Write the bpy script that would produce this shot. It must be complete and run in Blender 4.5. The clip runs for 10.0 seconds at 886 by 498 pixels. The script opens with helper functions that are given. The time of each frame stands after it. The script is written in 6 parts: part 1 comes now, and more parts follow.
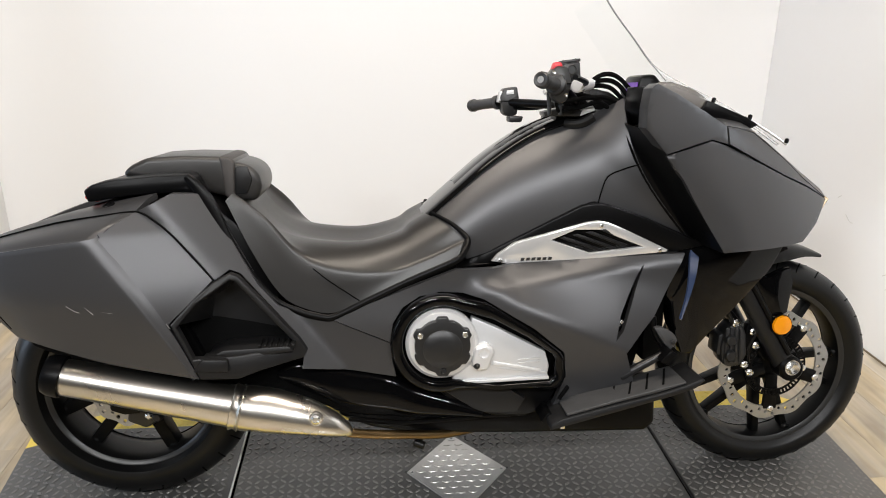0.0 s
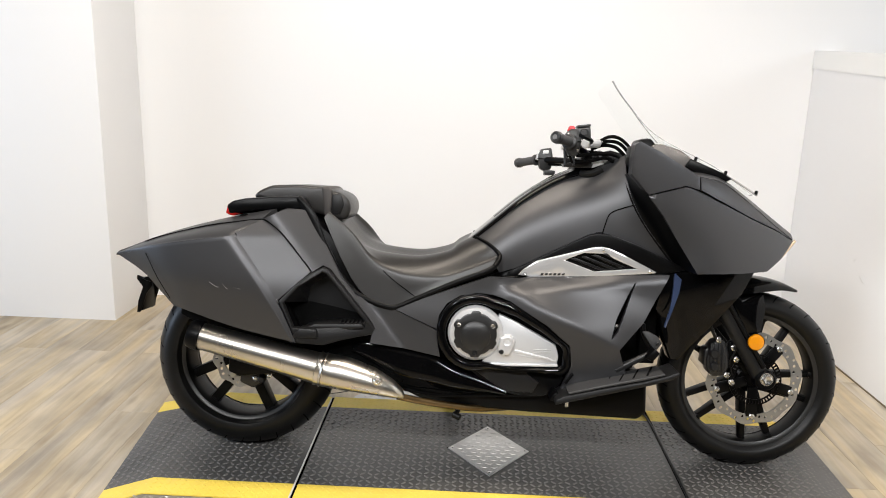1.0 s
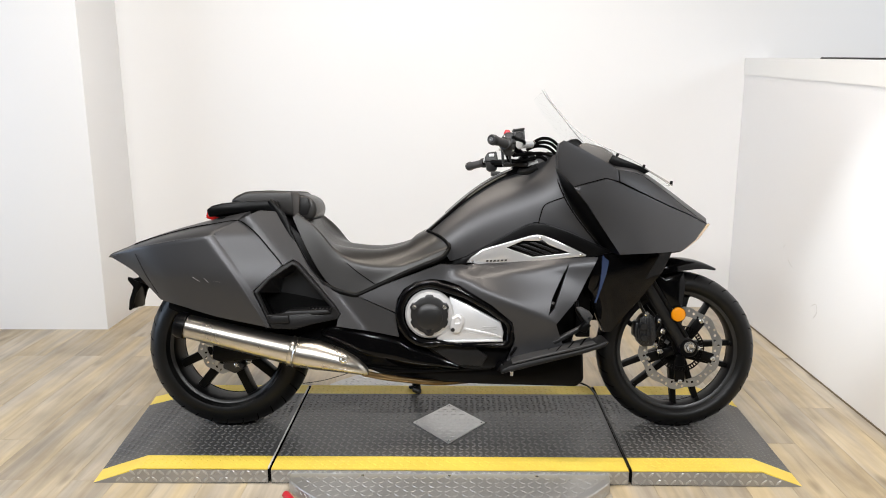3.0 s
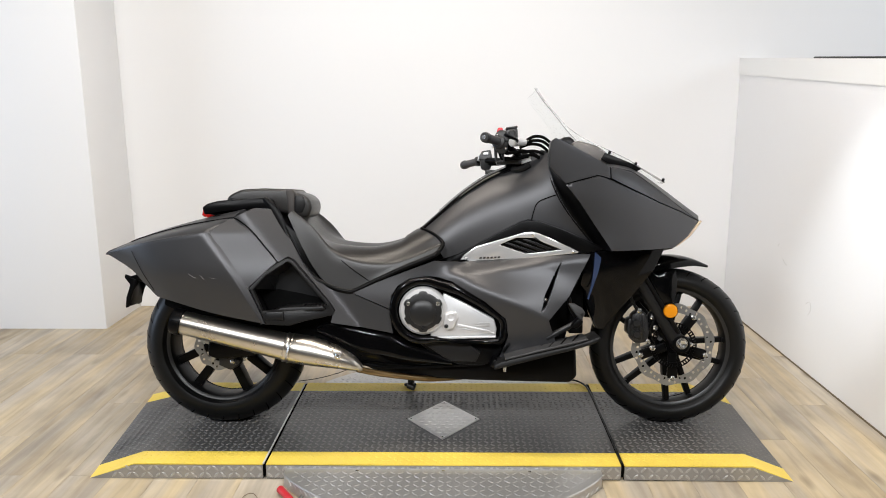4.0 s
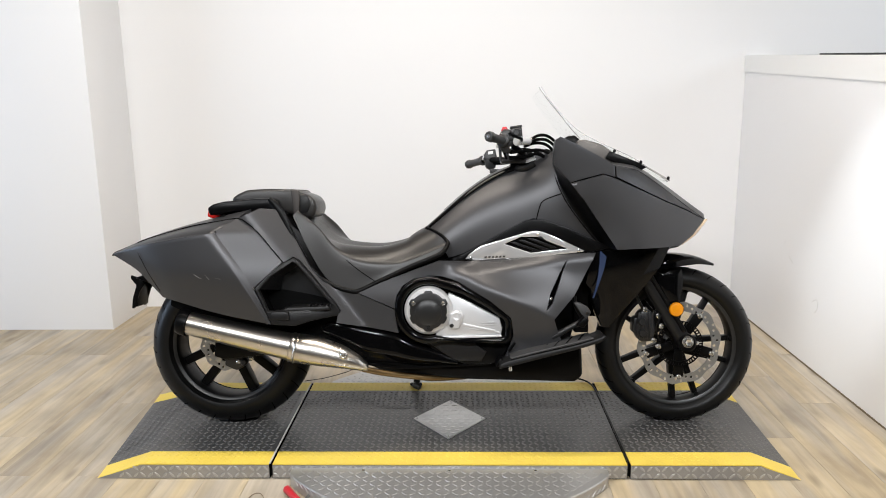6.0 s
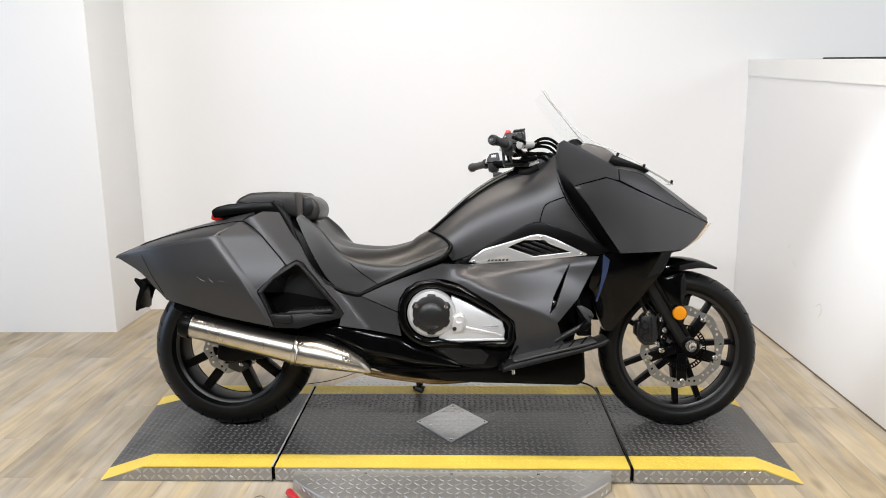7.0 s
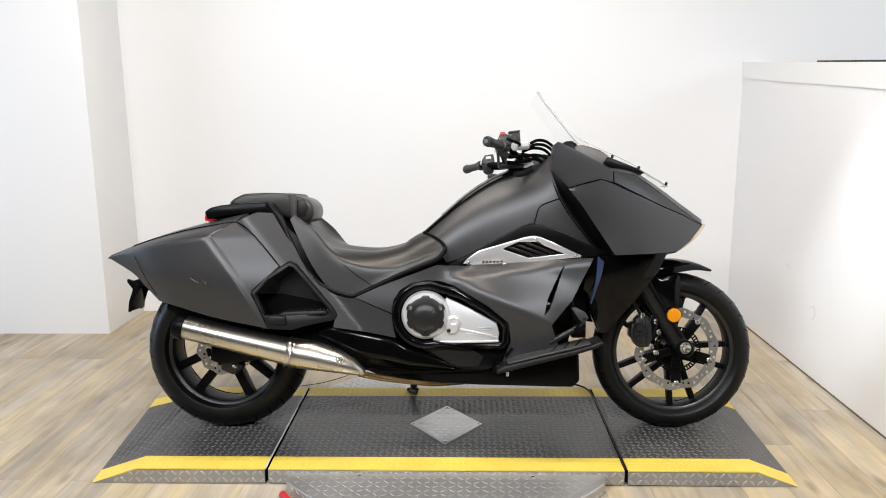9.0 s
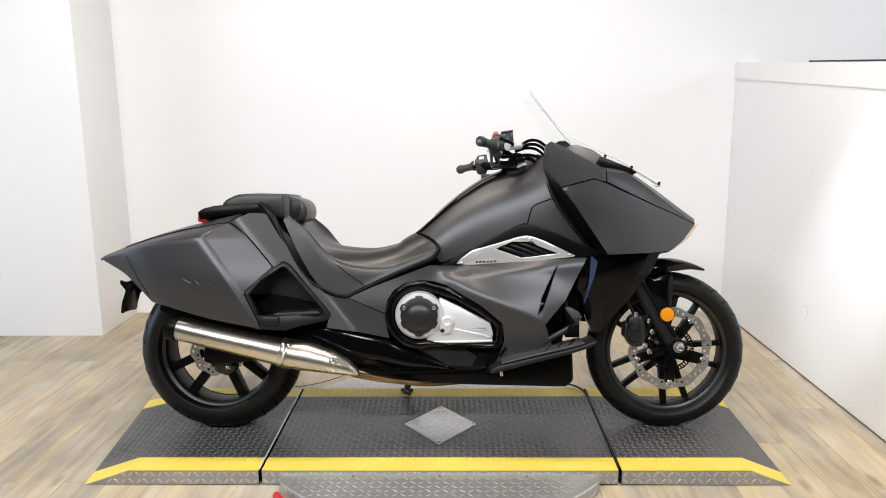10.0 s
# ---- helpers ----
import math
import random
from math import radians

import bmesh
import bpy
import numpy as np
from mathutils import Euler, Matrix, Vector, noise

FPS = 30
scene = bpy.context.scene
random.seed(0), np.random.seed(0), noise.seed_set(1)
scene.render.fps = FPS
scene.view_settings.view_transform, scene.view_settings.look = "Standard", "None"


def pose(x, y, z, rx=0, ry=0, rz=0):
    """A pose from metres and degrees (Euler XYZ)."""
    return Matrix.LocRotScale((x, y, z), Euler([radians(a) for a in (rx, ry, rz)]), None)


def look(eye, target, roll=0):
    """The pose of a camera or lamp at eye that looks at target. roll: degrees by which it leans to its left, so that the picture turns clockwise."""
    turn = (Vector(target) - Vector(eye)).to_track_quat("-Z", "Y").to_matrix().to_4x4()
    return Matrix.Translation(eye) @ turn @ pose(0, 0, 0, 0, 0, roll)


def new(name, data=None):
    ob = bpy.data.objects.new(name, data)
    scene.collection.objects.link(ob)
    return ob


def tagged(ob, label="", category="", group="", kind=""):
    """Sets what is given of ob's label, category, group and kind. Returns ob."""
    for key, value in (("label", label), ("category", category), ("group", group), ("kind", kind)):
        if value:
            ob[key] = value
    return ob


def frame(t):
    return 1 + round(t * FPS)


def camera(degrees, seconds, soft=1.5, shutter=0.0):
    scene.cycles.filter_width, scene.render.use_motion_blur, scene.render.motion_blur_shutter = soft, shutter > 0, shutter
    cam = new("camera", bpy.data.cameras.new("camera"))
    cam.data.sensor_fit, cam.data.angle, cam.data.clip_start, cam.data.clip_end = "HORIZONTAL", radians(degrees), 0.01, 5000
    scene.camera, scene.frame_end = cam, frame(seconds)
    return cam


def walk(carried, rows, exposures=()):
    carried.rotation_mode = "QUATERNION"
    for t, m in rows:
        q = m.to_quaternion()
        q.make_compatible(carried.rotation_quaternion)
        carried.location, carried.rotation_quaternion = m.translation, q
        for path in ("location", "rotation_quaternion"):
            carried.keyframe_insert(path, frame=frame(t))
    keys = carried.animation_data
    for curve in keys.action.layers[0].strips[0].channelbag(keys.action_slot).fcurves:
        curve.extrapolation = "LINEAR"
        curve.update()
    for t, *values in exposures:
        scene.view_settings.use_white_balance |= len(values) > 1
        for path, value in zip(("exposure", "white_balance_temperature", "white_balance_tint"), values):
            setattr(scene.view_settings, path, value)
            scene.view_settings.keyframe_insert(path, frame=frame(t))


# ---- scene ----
cam = camera(61.2, 10.0, soft=1.0)
PATH = [
    (0, (-0.226, -1.742, 1.334), (-0.049, 0.133, 0.66), 0.7),
    (0.5, (-0.131, -2.08, 1.329), (-0.115, -0.159, 0.773), 3.0),
    (1, (-0.114, -2.349, 1.32), (-0.179, -0.405, 0.854), 1.7),
    (1.5, (-0.158, -2.584, 1.314), (-0.164, -0.641, 0.842), 1.1),
    (2, (-0.102, -2.681, 1.308), (-0.102, -0.732, 0.859), 0.8),
    (2.5, (0.005, -2.668, 1.307), (0.013, -0.712, 0.893), 0.3),
    (2.7, (0.01, -2.663, 1.306), (-0.021, -0.707, 0.888), -0.1),
    (4, (0.043, -2.692, 1.285), (0.001, -0.734, 0.877), -0.3),
    (4.5, (0.05, -2.692, 1.284), (0.016, -0.736, 0.87), -0.5),
    (5, (0.05, -2.689, 1.286), (0.002, -0.732, 0.878), -0.6),
    (5.5, (0.047, -2.69, 1.287), (-0.006, -0.733, 0.876), -0.7),
    (7, (0.045, -2.693, 1.284), (-0.02, -0.734, 0.884), -0.6),
    (7.5, (0.047, -2.691, 1.282), (-0.011, -0.73, 0.892), -0.8),
    (8, (0.047, -2.691, 1.282), (-0.001, -0.73, 0.892), -0.7),
    (8.5, (0.052, -2.686, 1.282), (0.004, -0.727, 0.886), -0.7),
    (9, (0.046, -2.688, 1.28), (-0.005, -0.727, 0.886), -0.4),
    (9.5, (0.047, -2.686, 1.282), (0.0, -0.725, 0.89), -0.5),
    (10, (0.052, -2.689, 1.275), (0.014, -0.728, 0.885), -0.5),
]
walk(cam, [(t, look(eye, target, roll)) for t, eye, target, roll in PATH], exposures=[(0.0, 0.16, 6500, 10), (1.0, 0.18, 6500, 10), (2.5, 0.14, 6450, 10), (4.5, 0.04, 6350, 10), (5.5, 0.03, 6350, 10), (7.5, 0.10, 6320, 10), (9.0, 0.14, 6320, 10), (10.0, 0.16, 6320, 10)])

# ---- light ----
world = bpy.data.worlds.new("world")
scene.world = world
world.use_nodes = True
world.node_tree.nodes["Background"].inputs["Color"].default_value = (0.75, 0.85, 1.0, 1)
world.node_tree.nodes["Background"].inputs["Strength"].default_value = 0.05


def area_lamp(name, place, target, size_x, size_y, watts, colour):
    data = bpy.data.lights.new(name, "AREA")
    data.shape, data.size, data.size_y = "RECTANGLE", size_x, size_y
    data.energy, data.color = watts, colour
    ob = new(name, data)
    ob.matrix_world = look(place, target)
    return ob


area_lamp("ceiling_lamp", (-0.15, -0.30, 2.94), (-0.15, -0.28, 0), 2.6, 0.3, 62, (1.0, 0.89, 0.76))
for lamp_x in (-2.0, -0.45, 1.1):
    area_lamp("ceiling_lamp", (lamp_x, -3.1, 2.80), (lamp_x * 0.5 + 0.1, 0.35, 0.0), 0.60, 0.12, 48, (0.985, 0.995, 1.0))
# cool fills out of view, added to brighten the side walls and tint the bike
area_lamp("window_light", (-4.6, -0.6, 1.3), (1.6, 0.2, 0.8), 1.6, 1.8, 52, (0.66, 0.80, 1.0))
area_lamp("window_light", (3.9, -0.3, 2.3), (-1.9, 1.2, 1.1), 1.8, 1.0, 31, (0.88, 0.94, 1.0))
# spot lamp out of view, added for the bright pool on the right wall
spot = bpy.data.lights.new("track_spot", "SPOT")
spot.energy, spot.color, spot.spot_size, spot.spot_blend, spot.shadow_soft_size = 400, (0.86, 0.93, 1.0), radians(18), 1.0, 0.06
new("track_spot", spot).matrix_world = look((0.1, -1.5, 2.85), (1.655, 0.20, 0.74))


# ---- materials ----
def material(name, colour, rough=0.5, metal=0.0, vary=0.12, scale=6.0, fine=180.0, bump=0.15, depth=0.0006, coat=0.0, spec=0.5):
    """A surface whose colour and roughness drift at two scales, with a fine relief."""
    m = bpy.data.materials.new(name)
    m.use_nodes = True
    nt = m.node_tree
    b = nt.nodes["Principled BSDF"]
    b.inputs["Roughness"].default_value = rough
    b.inputs["Metallic"].default_value = metal
    b.inputs["Coat Weight"].default_value = coat
    b.inputs["Coat Roughness"].default_value = 0.08
    b.inputs["Specular IOR Level"].default_value = spec
    co = nt.nodes.new("ShaderNodeTexCoord")
    big = nt.nodes.new("ShaderNodeTexNoise")
    big.inputs["Scale"].default_value, big.inputs["Detail"].default_value = scale, 5
    small = nt.nodes.new("ShaderNodeTexNoise")
    small.inputs["Scale"].default_value, small.inputs["Detail"].default_value = fine, 3
    for n in (big, small):
        nt.links.new(co.outputs["Object"], n.inputs["Vector"])
    ramp = nt.nodes.new("ShaderNodeMix")
    ramp.data_type = "RGBA"
    ramp.inputs[6].default_value = (*[c * (1 - vary) for c in colour], 1)
    ramp.inputs[7].default_value = (*[min(1, c * (1 + vary)) for c in colour], 1)
    add = nt.nodes.new("ShaderNodeMath")
    add.operation = "MULTIPLY_ADD"
    add.inputs[1].default_value = 0.35
    nt.links.new(small.outputs["Fac"], add.inputs[0])
    half = nt.nodes.new("ShaderNodeMath")
    half.operation = "MULTIPLY"
    half.inputs[1].default_value = 0.65
    nt.links.new(big.outputs["Fac"], half.inputs[0])
    nt.links.new(half.outputs[0], add.inputs[2])
    nt.links.new(add.outputs[0], ramp.inputs[0])
    nt.links.new(ramp.outputs[2], b.inputs["Base Color"])
    ro = nt.nodes.new("ShaderNodeMapRange")
    ro.inputs["To Min"].default_value = max(0.02, rough * (1 - vary))
    ro.inputs["To Max"].default_value = min(1, rough * (1 + vary))
    nt.links.new(big.outputs["Fac"], ro.inputs["Value"])
    nt.links.new(ro.outputs["Result"], b.inputs["Roughness"])
    bp = nt.nodes.new("ShaderNodeBump")
    bp.inputs["Strength"].default_value, bp.inputs["Distance"].default_value = bump, depth
    nt.links.new(small.outputs["Fac"], bp.inputs["Height"])
    nt.links.new(bp.outputs["Normal"], b.inputs["Normal"])
    return m


PAINT = material("matte_grey_paint", (0.063, 0.063, 0.066), 0.40, 0.66, 0.08, 4, 900, 0.05, 0.0002)
SATIN = material("satin_black_plastic", (0.0020, 0.0020, 0.0022), 0.34, 0, 0.15, 5, 600, 0.12, 0.0003, spec=0.11)
GLOSS = material("gloss_black_paint", (0.002, 0.002, 0.0022), 0.06, 0, 0.1, 5, 60, 0.0, 0.0001, spec=0.22)
DARK = material("shaded_black_plastic", (0.002, 0.002, 0.002), 0.8, 0, 0.2, spec=0.06)
RUBBER = material("black_rubber", (0.0036, 0.0036, 0.0036), 0.40, 0, 0.3, 14, 300, 0.3, 0.0006, spec=0.26)
RIM = material("satin_black_cast_wheel", (0.0028, 0.0028, 0.0028), 0.42, 0, 0.15, 8, 400, 0.1, spec=0.12)
# lighter copy of RIM; the highlight along the lip is in its colour
RIMLIP = material("rim_lip_highlight", (0.012, 0.012, 0.012), 0.36, 0, 0.15, 8, 400, 0.1, spec=0.45)
VINYL = material("black_seat_vinyl", (0.0165, 0.0155, 0.0148), 0.36, 0, 0.12, 8, 520, 0.35, 0.0006, spec=0.45)
CHROME = material("bright_silver_trim", (0.74, 0.74, 0.74), 0.18, 0.60, 0.06, 9, 200, 0.02)
STEEL = material("polished_steel", (0.62, 0.59, 0.535), 0.28, 1, 0.10, 9, 300, 0.04)
BRONZE = material("heat_tinted_pipe", (0.20, 0.135, 0.065), 0.32, 1, 0.25, 12, 200, 0.1)
CAST = material("silver_painted_casting", (0.62, 0.62, 0.625), 0.34, 0.35, 0.08, 8, 500, 0.15)
DISC = material("machined_brake_steel", (0.38, 0.38, 0.37), 0.30, 0.8, 0.14, 10, 400, 0.1)
BOLT = material("zinc_bolt", (0.7, 0.7, 0.68), 0.25, 1, 0.1)
AMBER = material("amber_lens", (0.76, 0.27, 0.003), 0.25, 0, 0.15, 40, 200, 0.3)
PALELENS = material("pale_signal_lens", (0.84, 0.66, 0.46), 0.2, 0, 0.15, 40, 200, 0.2)
WALLMARK = material("grey_wall_mark", (0.58, 0.57, 0.55), 0.6)
# gloss black with a blue reflection mixed into its base colour
EDGE = material("gloss_black_blue_sheen", (0.030, 0.045, 0.095), 0.14, 0, 0.1, 5, 60, 0.0, 0.0001, spec=1.0)
REDLENS = material("red_lens", (0.55, 0.02, 0.015), 0.2, 0, 0.1, 30, 200, 0.2)
REDPLASTIC = material("red_plastic", (0.5, 0.02, 0.03), 0.4)
MARK = material("pale_scuff", (0.14, 0.14, 0.14), 0.6)
TREADBLACK = material("worn_black_deck_paint", (0.060, 0.0585, 0.056), 0.38, 0.0, 0.45, 7, 220, 0.4, 0.0008)
# tread highs: paler from wear, with their glints painted in as well
WORNGLINT = material("worn_tread_glints", (0.135, 0.130, 0.122), 0.44, 0.1, 0.5, 10, 200, 0.2)
YELLOW = material("worn_yellow_paint", (0.76, 0.57, 0.085), 0.5, 0, 0.22, 11, 160, 0.3, 0.0006)
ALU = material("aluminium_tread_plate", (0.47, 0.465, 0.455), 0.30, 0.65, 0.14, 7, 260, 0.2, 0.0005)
# darker copy of ALU: the shade between the side lozenges is in its colour
SIDEALU = material("shaded_aluminium_plate", (0.35, 0.345, 0.335), 0.34, 0.6, 0.16, 7, 260, 0.2, 0.0005)
WALL = material("white_wall_paint", (0.80, 0.80, 0.805), 0.45, 0, 0.02, 1.2, 240, 0.15, 0.0008)
TRIM = material("white_trim_paint", (0.82, 0.82, 0.81), 0.40, 0, 0.02, 2, 200, 0.1)
ROOM = material("unseen_wall_charcoal", (0.07, 0.07, 0.075), 0.7, 0, 0.1, 2, 150, 0.2)
# ceiling out of view: dark to cut bounce, warm to brown the reflections
CEIL = material("ceiling_paint", (0.20, 0.165, 0.14), 0.8, 0, 0.05, 2, 150, 0.2)
GREYPLASTIC = material("grained_dark_plastic", (0.0085, 0.0085, 0.009), 0.42, 0, 0.15, 6, 500, 0.25, 0.0004, spec=0.25)
CALIPER = material("dark_cast_caliper", (0.014, 0.014, 0.0145), 0.36, 0.2, 0.2, 20, 500, 0.2, 0.0004)
HOOD = material("grey_brown_plastic", (0.075, 0.069, 0.065), 0.5, 0, 0.15, 8, 400, 0.2, 0.0004)
SCREENRIM = material("grey_acrylic_edge", (0.24, 0.245, 0.25), 0.3)
PADRUBBER = material("worn_grey_rubber", (0.034, 0.034, 0.035), 0.5, 0, 0.3, 16, 300, 0.4, 0.0008)
# grey lifted above black, to match how brightly the controls expose
CONTROL = material("grey_control_plastic", (0.014, 0.014, 0.0145), 0.42, 0, 0.25, 18, 400, 0.3, 0.0005)
STRAP = material("brown_grey_webbing", (0.034, 0.030, 0.028), 0.6, 0, 0.2, 30, 500, 0.4, 0.0006)
SEAM = material("floor_seam", (0.36, 0.285, 0.19), 0.7)
GAP = material("dark_floor_joint", (0.17, 0.13, 0.085), 0.8)


def glass_material(name, colour, rough=0.02):
    m = bpy.data.materials.new(name)
    m.use_nodes = True
    b = m.node_tree.nodes["Principled BSDF"]
    b.inputs["Base Color"].default_value = (*colour, 1)
    b.inputs["Transmission Weight"].default_value = 1
    b.inputs["Roughness"].default_value = rough
    b.inputs["IOR"].default_value = 1.012
    return m


GLASS = glass_material("clear_acrylic", (0.97, 0.98, 0.98))
CLEARLENS = glass_material("clear_lamp_lens", (1.0, 0.93, 0.82), 0.1)


def glow_material(name, colour, strength):
    m = bpy.data.materials.new(name)
    m.use_nodes = True
    b = m.node_tree.nodes["Principled BSDF"]
    b.inputs["Base Color"].default_value = (0.02, 0.01, 0.03, 1)
    b.inputs["Emission Color"].default_value = (*colour, 1)
    b.inputs["Emission Strength"].default_value = strength
    return m


DISPLAY = glow_material("violet_display_light", (0.16, 0.02, 0.5), 0.5)


def plank_material():
    """Vinyl plank: grain along the plank's length, a shade of its own for each plank."""
    m = bpy.data.materials.new("oak_vinyl_plank")
    m.use_nodes = True
    nt = m.node_tree
    b = nt.nodes["Principled BSDF"]
    co = nt.nodes.new("ShaderNodeTexCoord")
    info = nt.nodes.new("ShaderNodeObjectInfo")
    shift = nt.nodes.new("ShaderNodeVectorMath")
    shift.operation = "SCALE"
    shift.inputs[0].default_value = (37, 91, 13)
    nt.links.new(info.outputs["Random"], shift.inputs["Scale"])
    plus = nt.nodes.new("ShaderNodeVectorMath")
    nt.links.new(co.outputs["Object"], plus.inputs[0])
    nt.links.new(shift.outputs[0], plus.inputs[1])
    stretch = nt.nodes.new("ShaderNodeMapping")
    stretch.inputs["Scale"].default_value = (21, 1.8, 1)
    nt.links.new(plus.outputs[0], stretch.inputs["Vector"])
    grain = nt.nodes.new("ShaderNodeTexNoise")
    grain.inputs["Scale"].default_value, grain.inputs["Detail"].default_value, grain.inputs["Distortion"].default_value = 1.5, 8, 0.6
    nt.links.new(stretch.outputs[0], grain.inputs["Vector"])
    cloud = nt.nodes.new("ShaderNodeTexNoise")
    cloud.inputs["Scale"].default_value, cloud.inputs["Detail"].default_value = 3.2, 4
    nt.links.new(plus.outputs[0], cloud.inputs["Vector"])
    ramp = nt.nodes.new("ShaderNodeValToRGB")
    ramp.color_ramp.elements[0].position, ramp.color_ramp.elements[0].color = 0.30, (0.26, 0.198, 0.122, 1)
    ramp.color_ramp.elements[1].position, ramp.color_ramp.elements[1].color = 0.70, (0.62, 0.508, 0.322, 1)
    grey = nt.nodes.new("ShaderNodeValToRGB")
    grey.color_ramp.elements[0].position, grey.color_ramp.elements[0].color = 0.30, (0.215, 0.180, 0.135, 1)
    grey.color_ramp.elements[1].position, grey.color_ramp.elements[1].color = 0.70, (0.545, 0.482, 0.39, 1)
    wash = nt.nodes.new("ShaderNodeMapping")
    wash.inputs["Scale"].default_value = (10, 0.75, 1)
    nt.links.new(plus.outputs[0], wash.inputs["Vector"])
    patchy = nt.nodes.new("ShaderNodeTexNoise")
    patchy.inputs["Scale"].default_value, patchy.inputs["Detail"].default_value = 1.2, 3
    nt.links.new(wash.outputs[0], patchy.inputs["Vector"])
    split = nt.nodes.new("ShaderNodeMapRange")
    split.inputs["From Min"].default_value, split.inputs["From Max"].default_value = 0.38, 0.62
    nt.links.new(patchy.outputs["Fac"], split.inputs["Value"])
    blend = nt.nodes.new("ShaderNodeMix")
    blend.data_type = "RGBA"
    nt.links.new(split.outputs["Result"], blend.inputs[0])
    nt.links.new(ramp.outputs[0], blend.inputs[6])
    nt.links.new(grey.outputs[0], blend.inputs[7])
    mix = nt.nodes.new("ShaderNodeMath")
    mix.operation = "MULTIPLY_ADD"
    mix.inputs[1].default_value = 0.47
    nt.links.new(grain.outputs["Fac"], mix.inputs[0])
    half = nt.nodes.new("ShaderNodeMath")
    half.operation = "MULTIPLY_ADD"
    half.inputs[1].default_value, half.inputs[2].default_value = 0.47, -0.005
    nt.links.new(cloud.outputs["Fac"], half.inputs[0])
    tone = nt.nodes.new("ShaderNodeMath")
    tone.operation = "MULTIPLY_ADD"
    tone.inputs[1].default_value = 0.11
    nt.links.new(info.outputs["Random"], tone.inputs[0])
    nt.links.new(half.outputs[0], tone.inputs[2])
    nt.links.new(tone.outputs[0], mix.inputs[2])
    nt.links.new(mix.outputs[0], ramp.inputs[0])
    nt.links.new(mix.outputs[0], grey.inputs[0])
    # scattered knots
    spot_map = nt.nodes.new("ShaderNodeMapping")
    spot_map.inputs["Scale"].default_value = (7.5, 2.6, 1)
    nt.links.new(plus.outputs[0], spot_map.inputs["Vector"])
    cells = nt.nodes.new("ShaderNodeTexVoronoi")
    cells.inputs["Scale"].default_value = 1.0
    nt.links.new(spot_map.outputs[0], cells.inputs["Vector"])
    knot = nt.nodes.new("ShaderNodeMapRange")
    knot.inputs["From Min"].default_value, knot.inputs["From Max"].default_value = 0.05, 0.17
    knot.inputs["To Min"].default_value, knot.inputs["To Max"].default_value = 0.55, 0.0
    nt.links.new(cells.outputs["Distance"], knot.inputs["Value"])
    knots = nt.nodes.new("ShaderNodeMix")
    knots.data_type = "RGBA"
    knots.inputs[7].default_value = (0.13, 0.095, 0.058, 1)
    nt.links.new(knot.outputs["Result"], knots.inputs[0])
    nt.links.new(blend.outputs[2], knots.inputs[6])
    nt.links.new(knots.outputs[2], b.inputs["Base Color"])
    b.inputs["Roughness"].default_value = 0.42
    bump = nt.nodes.new("ShaderNodeBump")
    bump.inputs["Strength"].default_value, bump.inputs["Distance"].default_value = 0.2, 0.0008
    nt.links.new(grain.outputs["Fac"], bump.inputs["Height"])
    nt.links.new(bump.outputs["Normal"], b.inputs["Normal"])
    return m


PLANK = plank_material()


from mathutils.geometry import delaunay_2d_cdt


# ---- mesh helpers ----
def finish(name, bm, mat, parent=None, label="", angle=32):
    bmesh.ops.remove_doubles(bm, verts=bm.verts, dist=0.00002)
    bmesh.ops.recalc_face_normals(bm, faces=bm.faces)
    me = bpy.data.meshes.new(name)
    bm.to_mesh(me)
    bm.free()
    me.materials.append(mat)
    me.polygons.foreach_set("use_smooth", [True] * len(me.polygons))
    me.set_sharp_from_angle(angle=radians(angle))
    ob = new(name, me)
    ob.parent = parent
    if label:
        tagged(ob, label)
    return ob


def part(name, bm, mat, parent, label="", angle=32):
    return finish(name, bm, mat, parent, label, angle)


def mirrored(bm):
    """The same mesh on the other side of the centre plane."""
    out = bm.copy()
    for v in out.verts:
        v.co.y = -v.co.y
    bmesh.ops.reverse_faces(out, faces=out.faces)
    return out


def both(name, bm, mat, parent, label="", angle=32):
    other = mirrored(bm)
    a = part(name, bm, mat, parent, label, angle)
    b = part(name, other, mat, parent, label, angle)
    return a, b


def inside(p, loop):
    x, z = p
    hit = False
    for (x1, z1), (x2, z2) in zip(loop, loop[1:] + loop[:1]):
        if (z1 > z) != (z2 > z) and x < (x2 - x1) * (z - z1) / (z2 - z1) + x1:
            hit = not hit
    return hit


def finer(loop, step):
    out = []
    for a, b in zip(loop, loop[1:] + loop[:1]):
        n = max(1, round(math.hypot(b[0] - a[0], b[-1] - a[-1]) / step))
        out += [tuple(u + (v - u) * k / n for u, v in zip(a, b)) for k in range(n)]
    return out


def ease(a, b, x):
    t = max(0.0, min(1.0, (x - a) / (b - a)))
    return t * t * (3 - 2 * t)


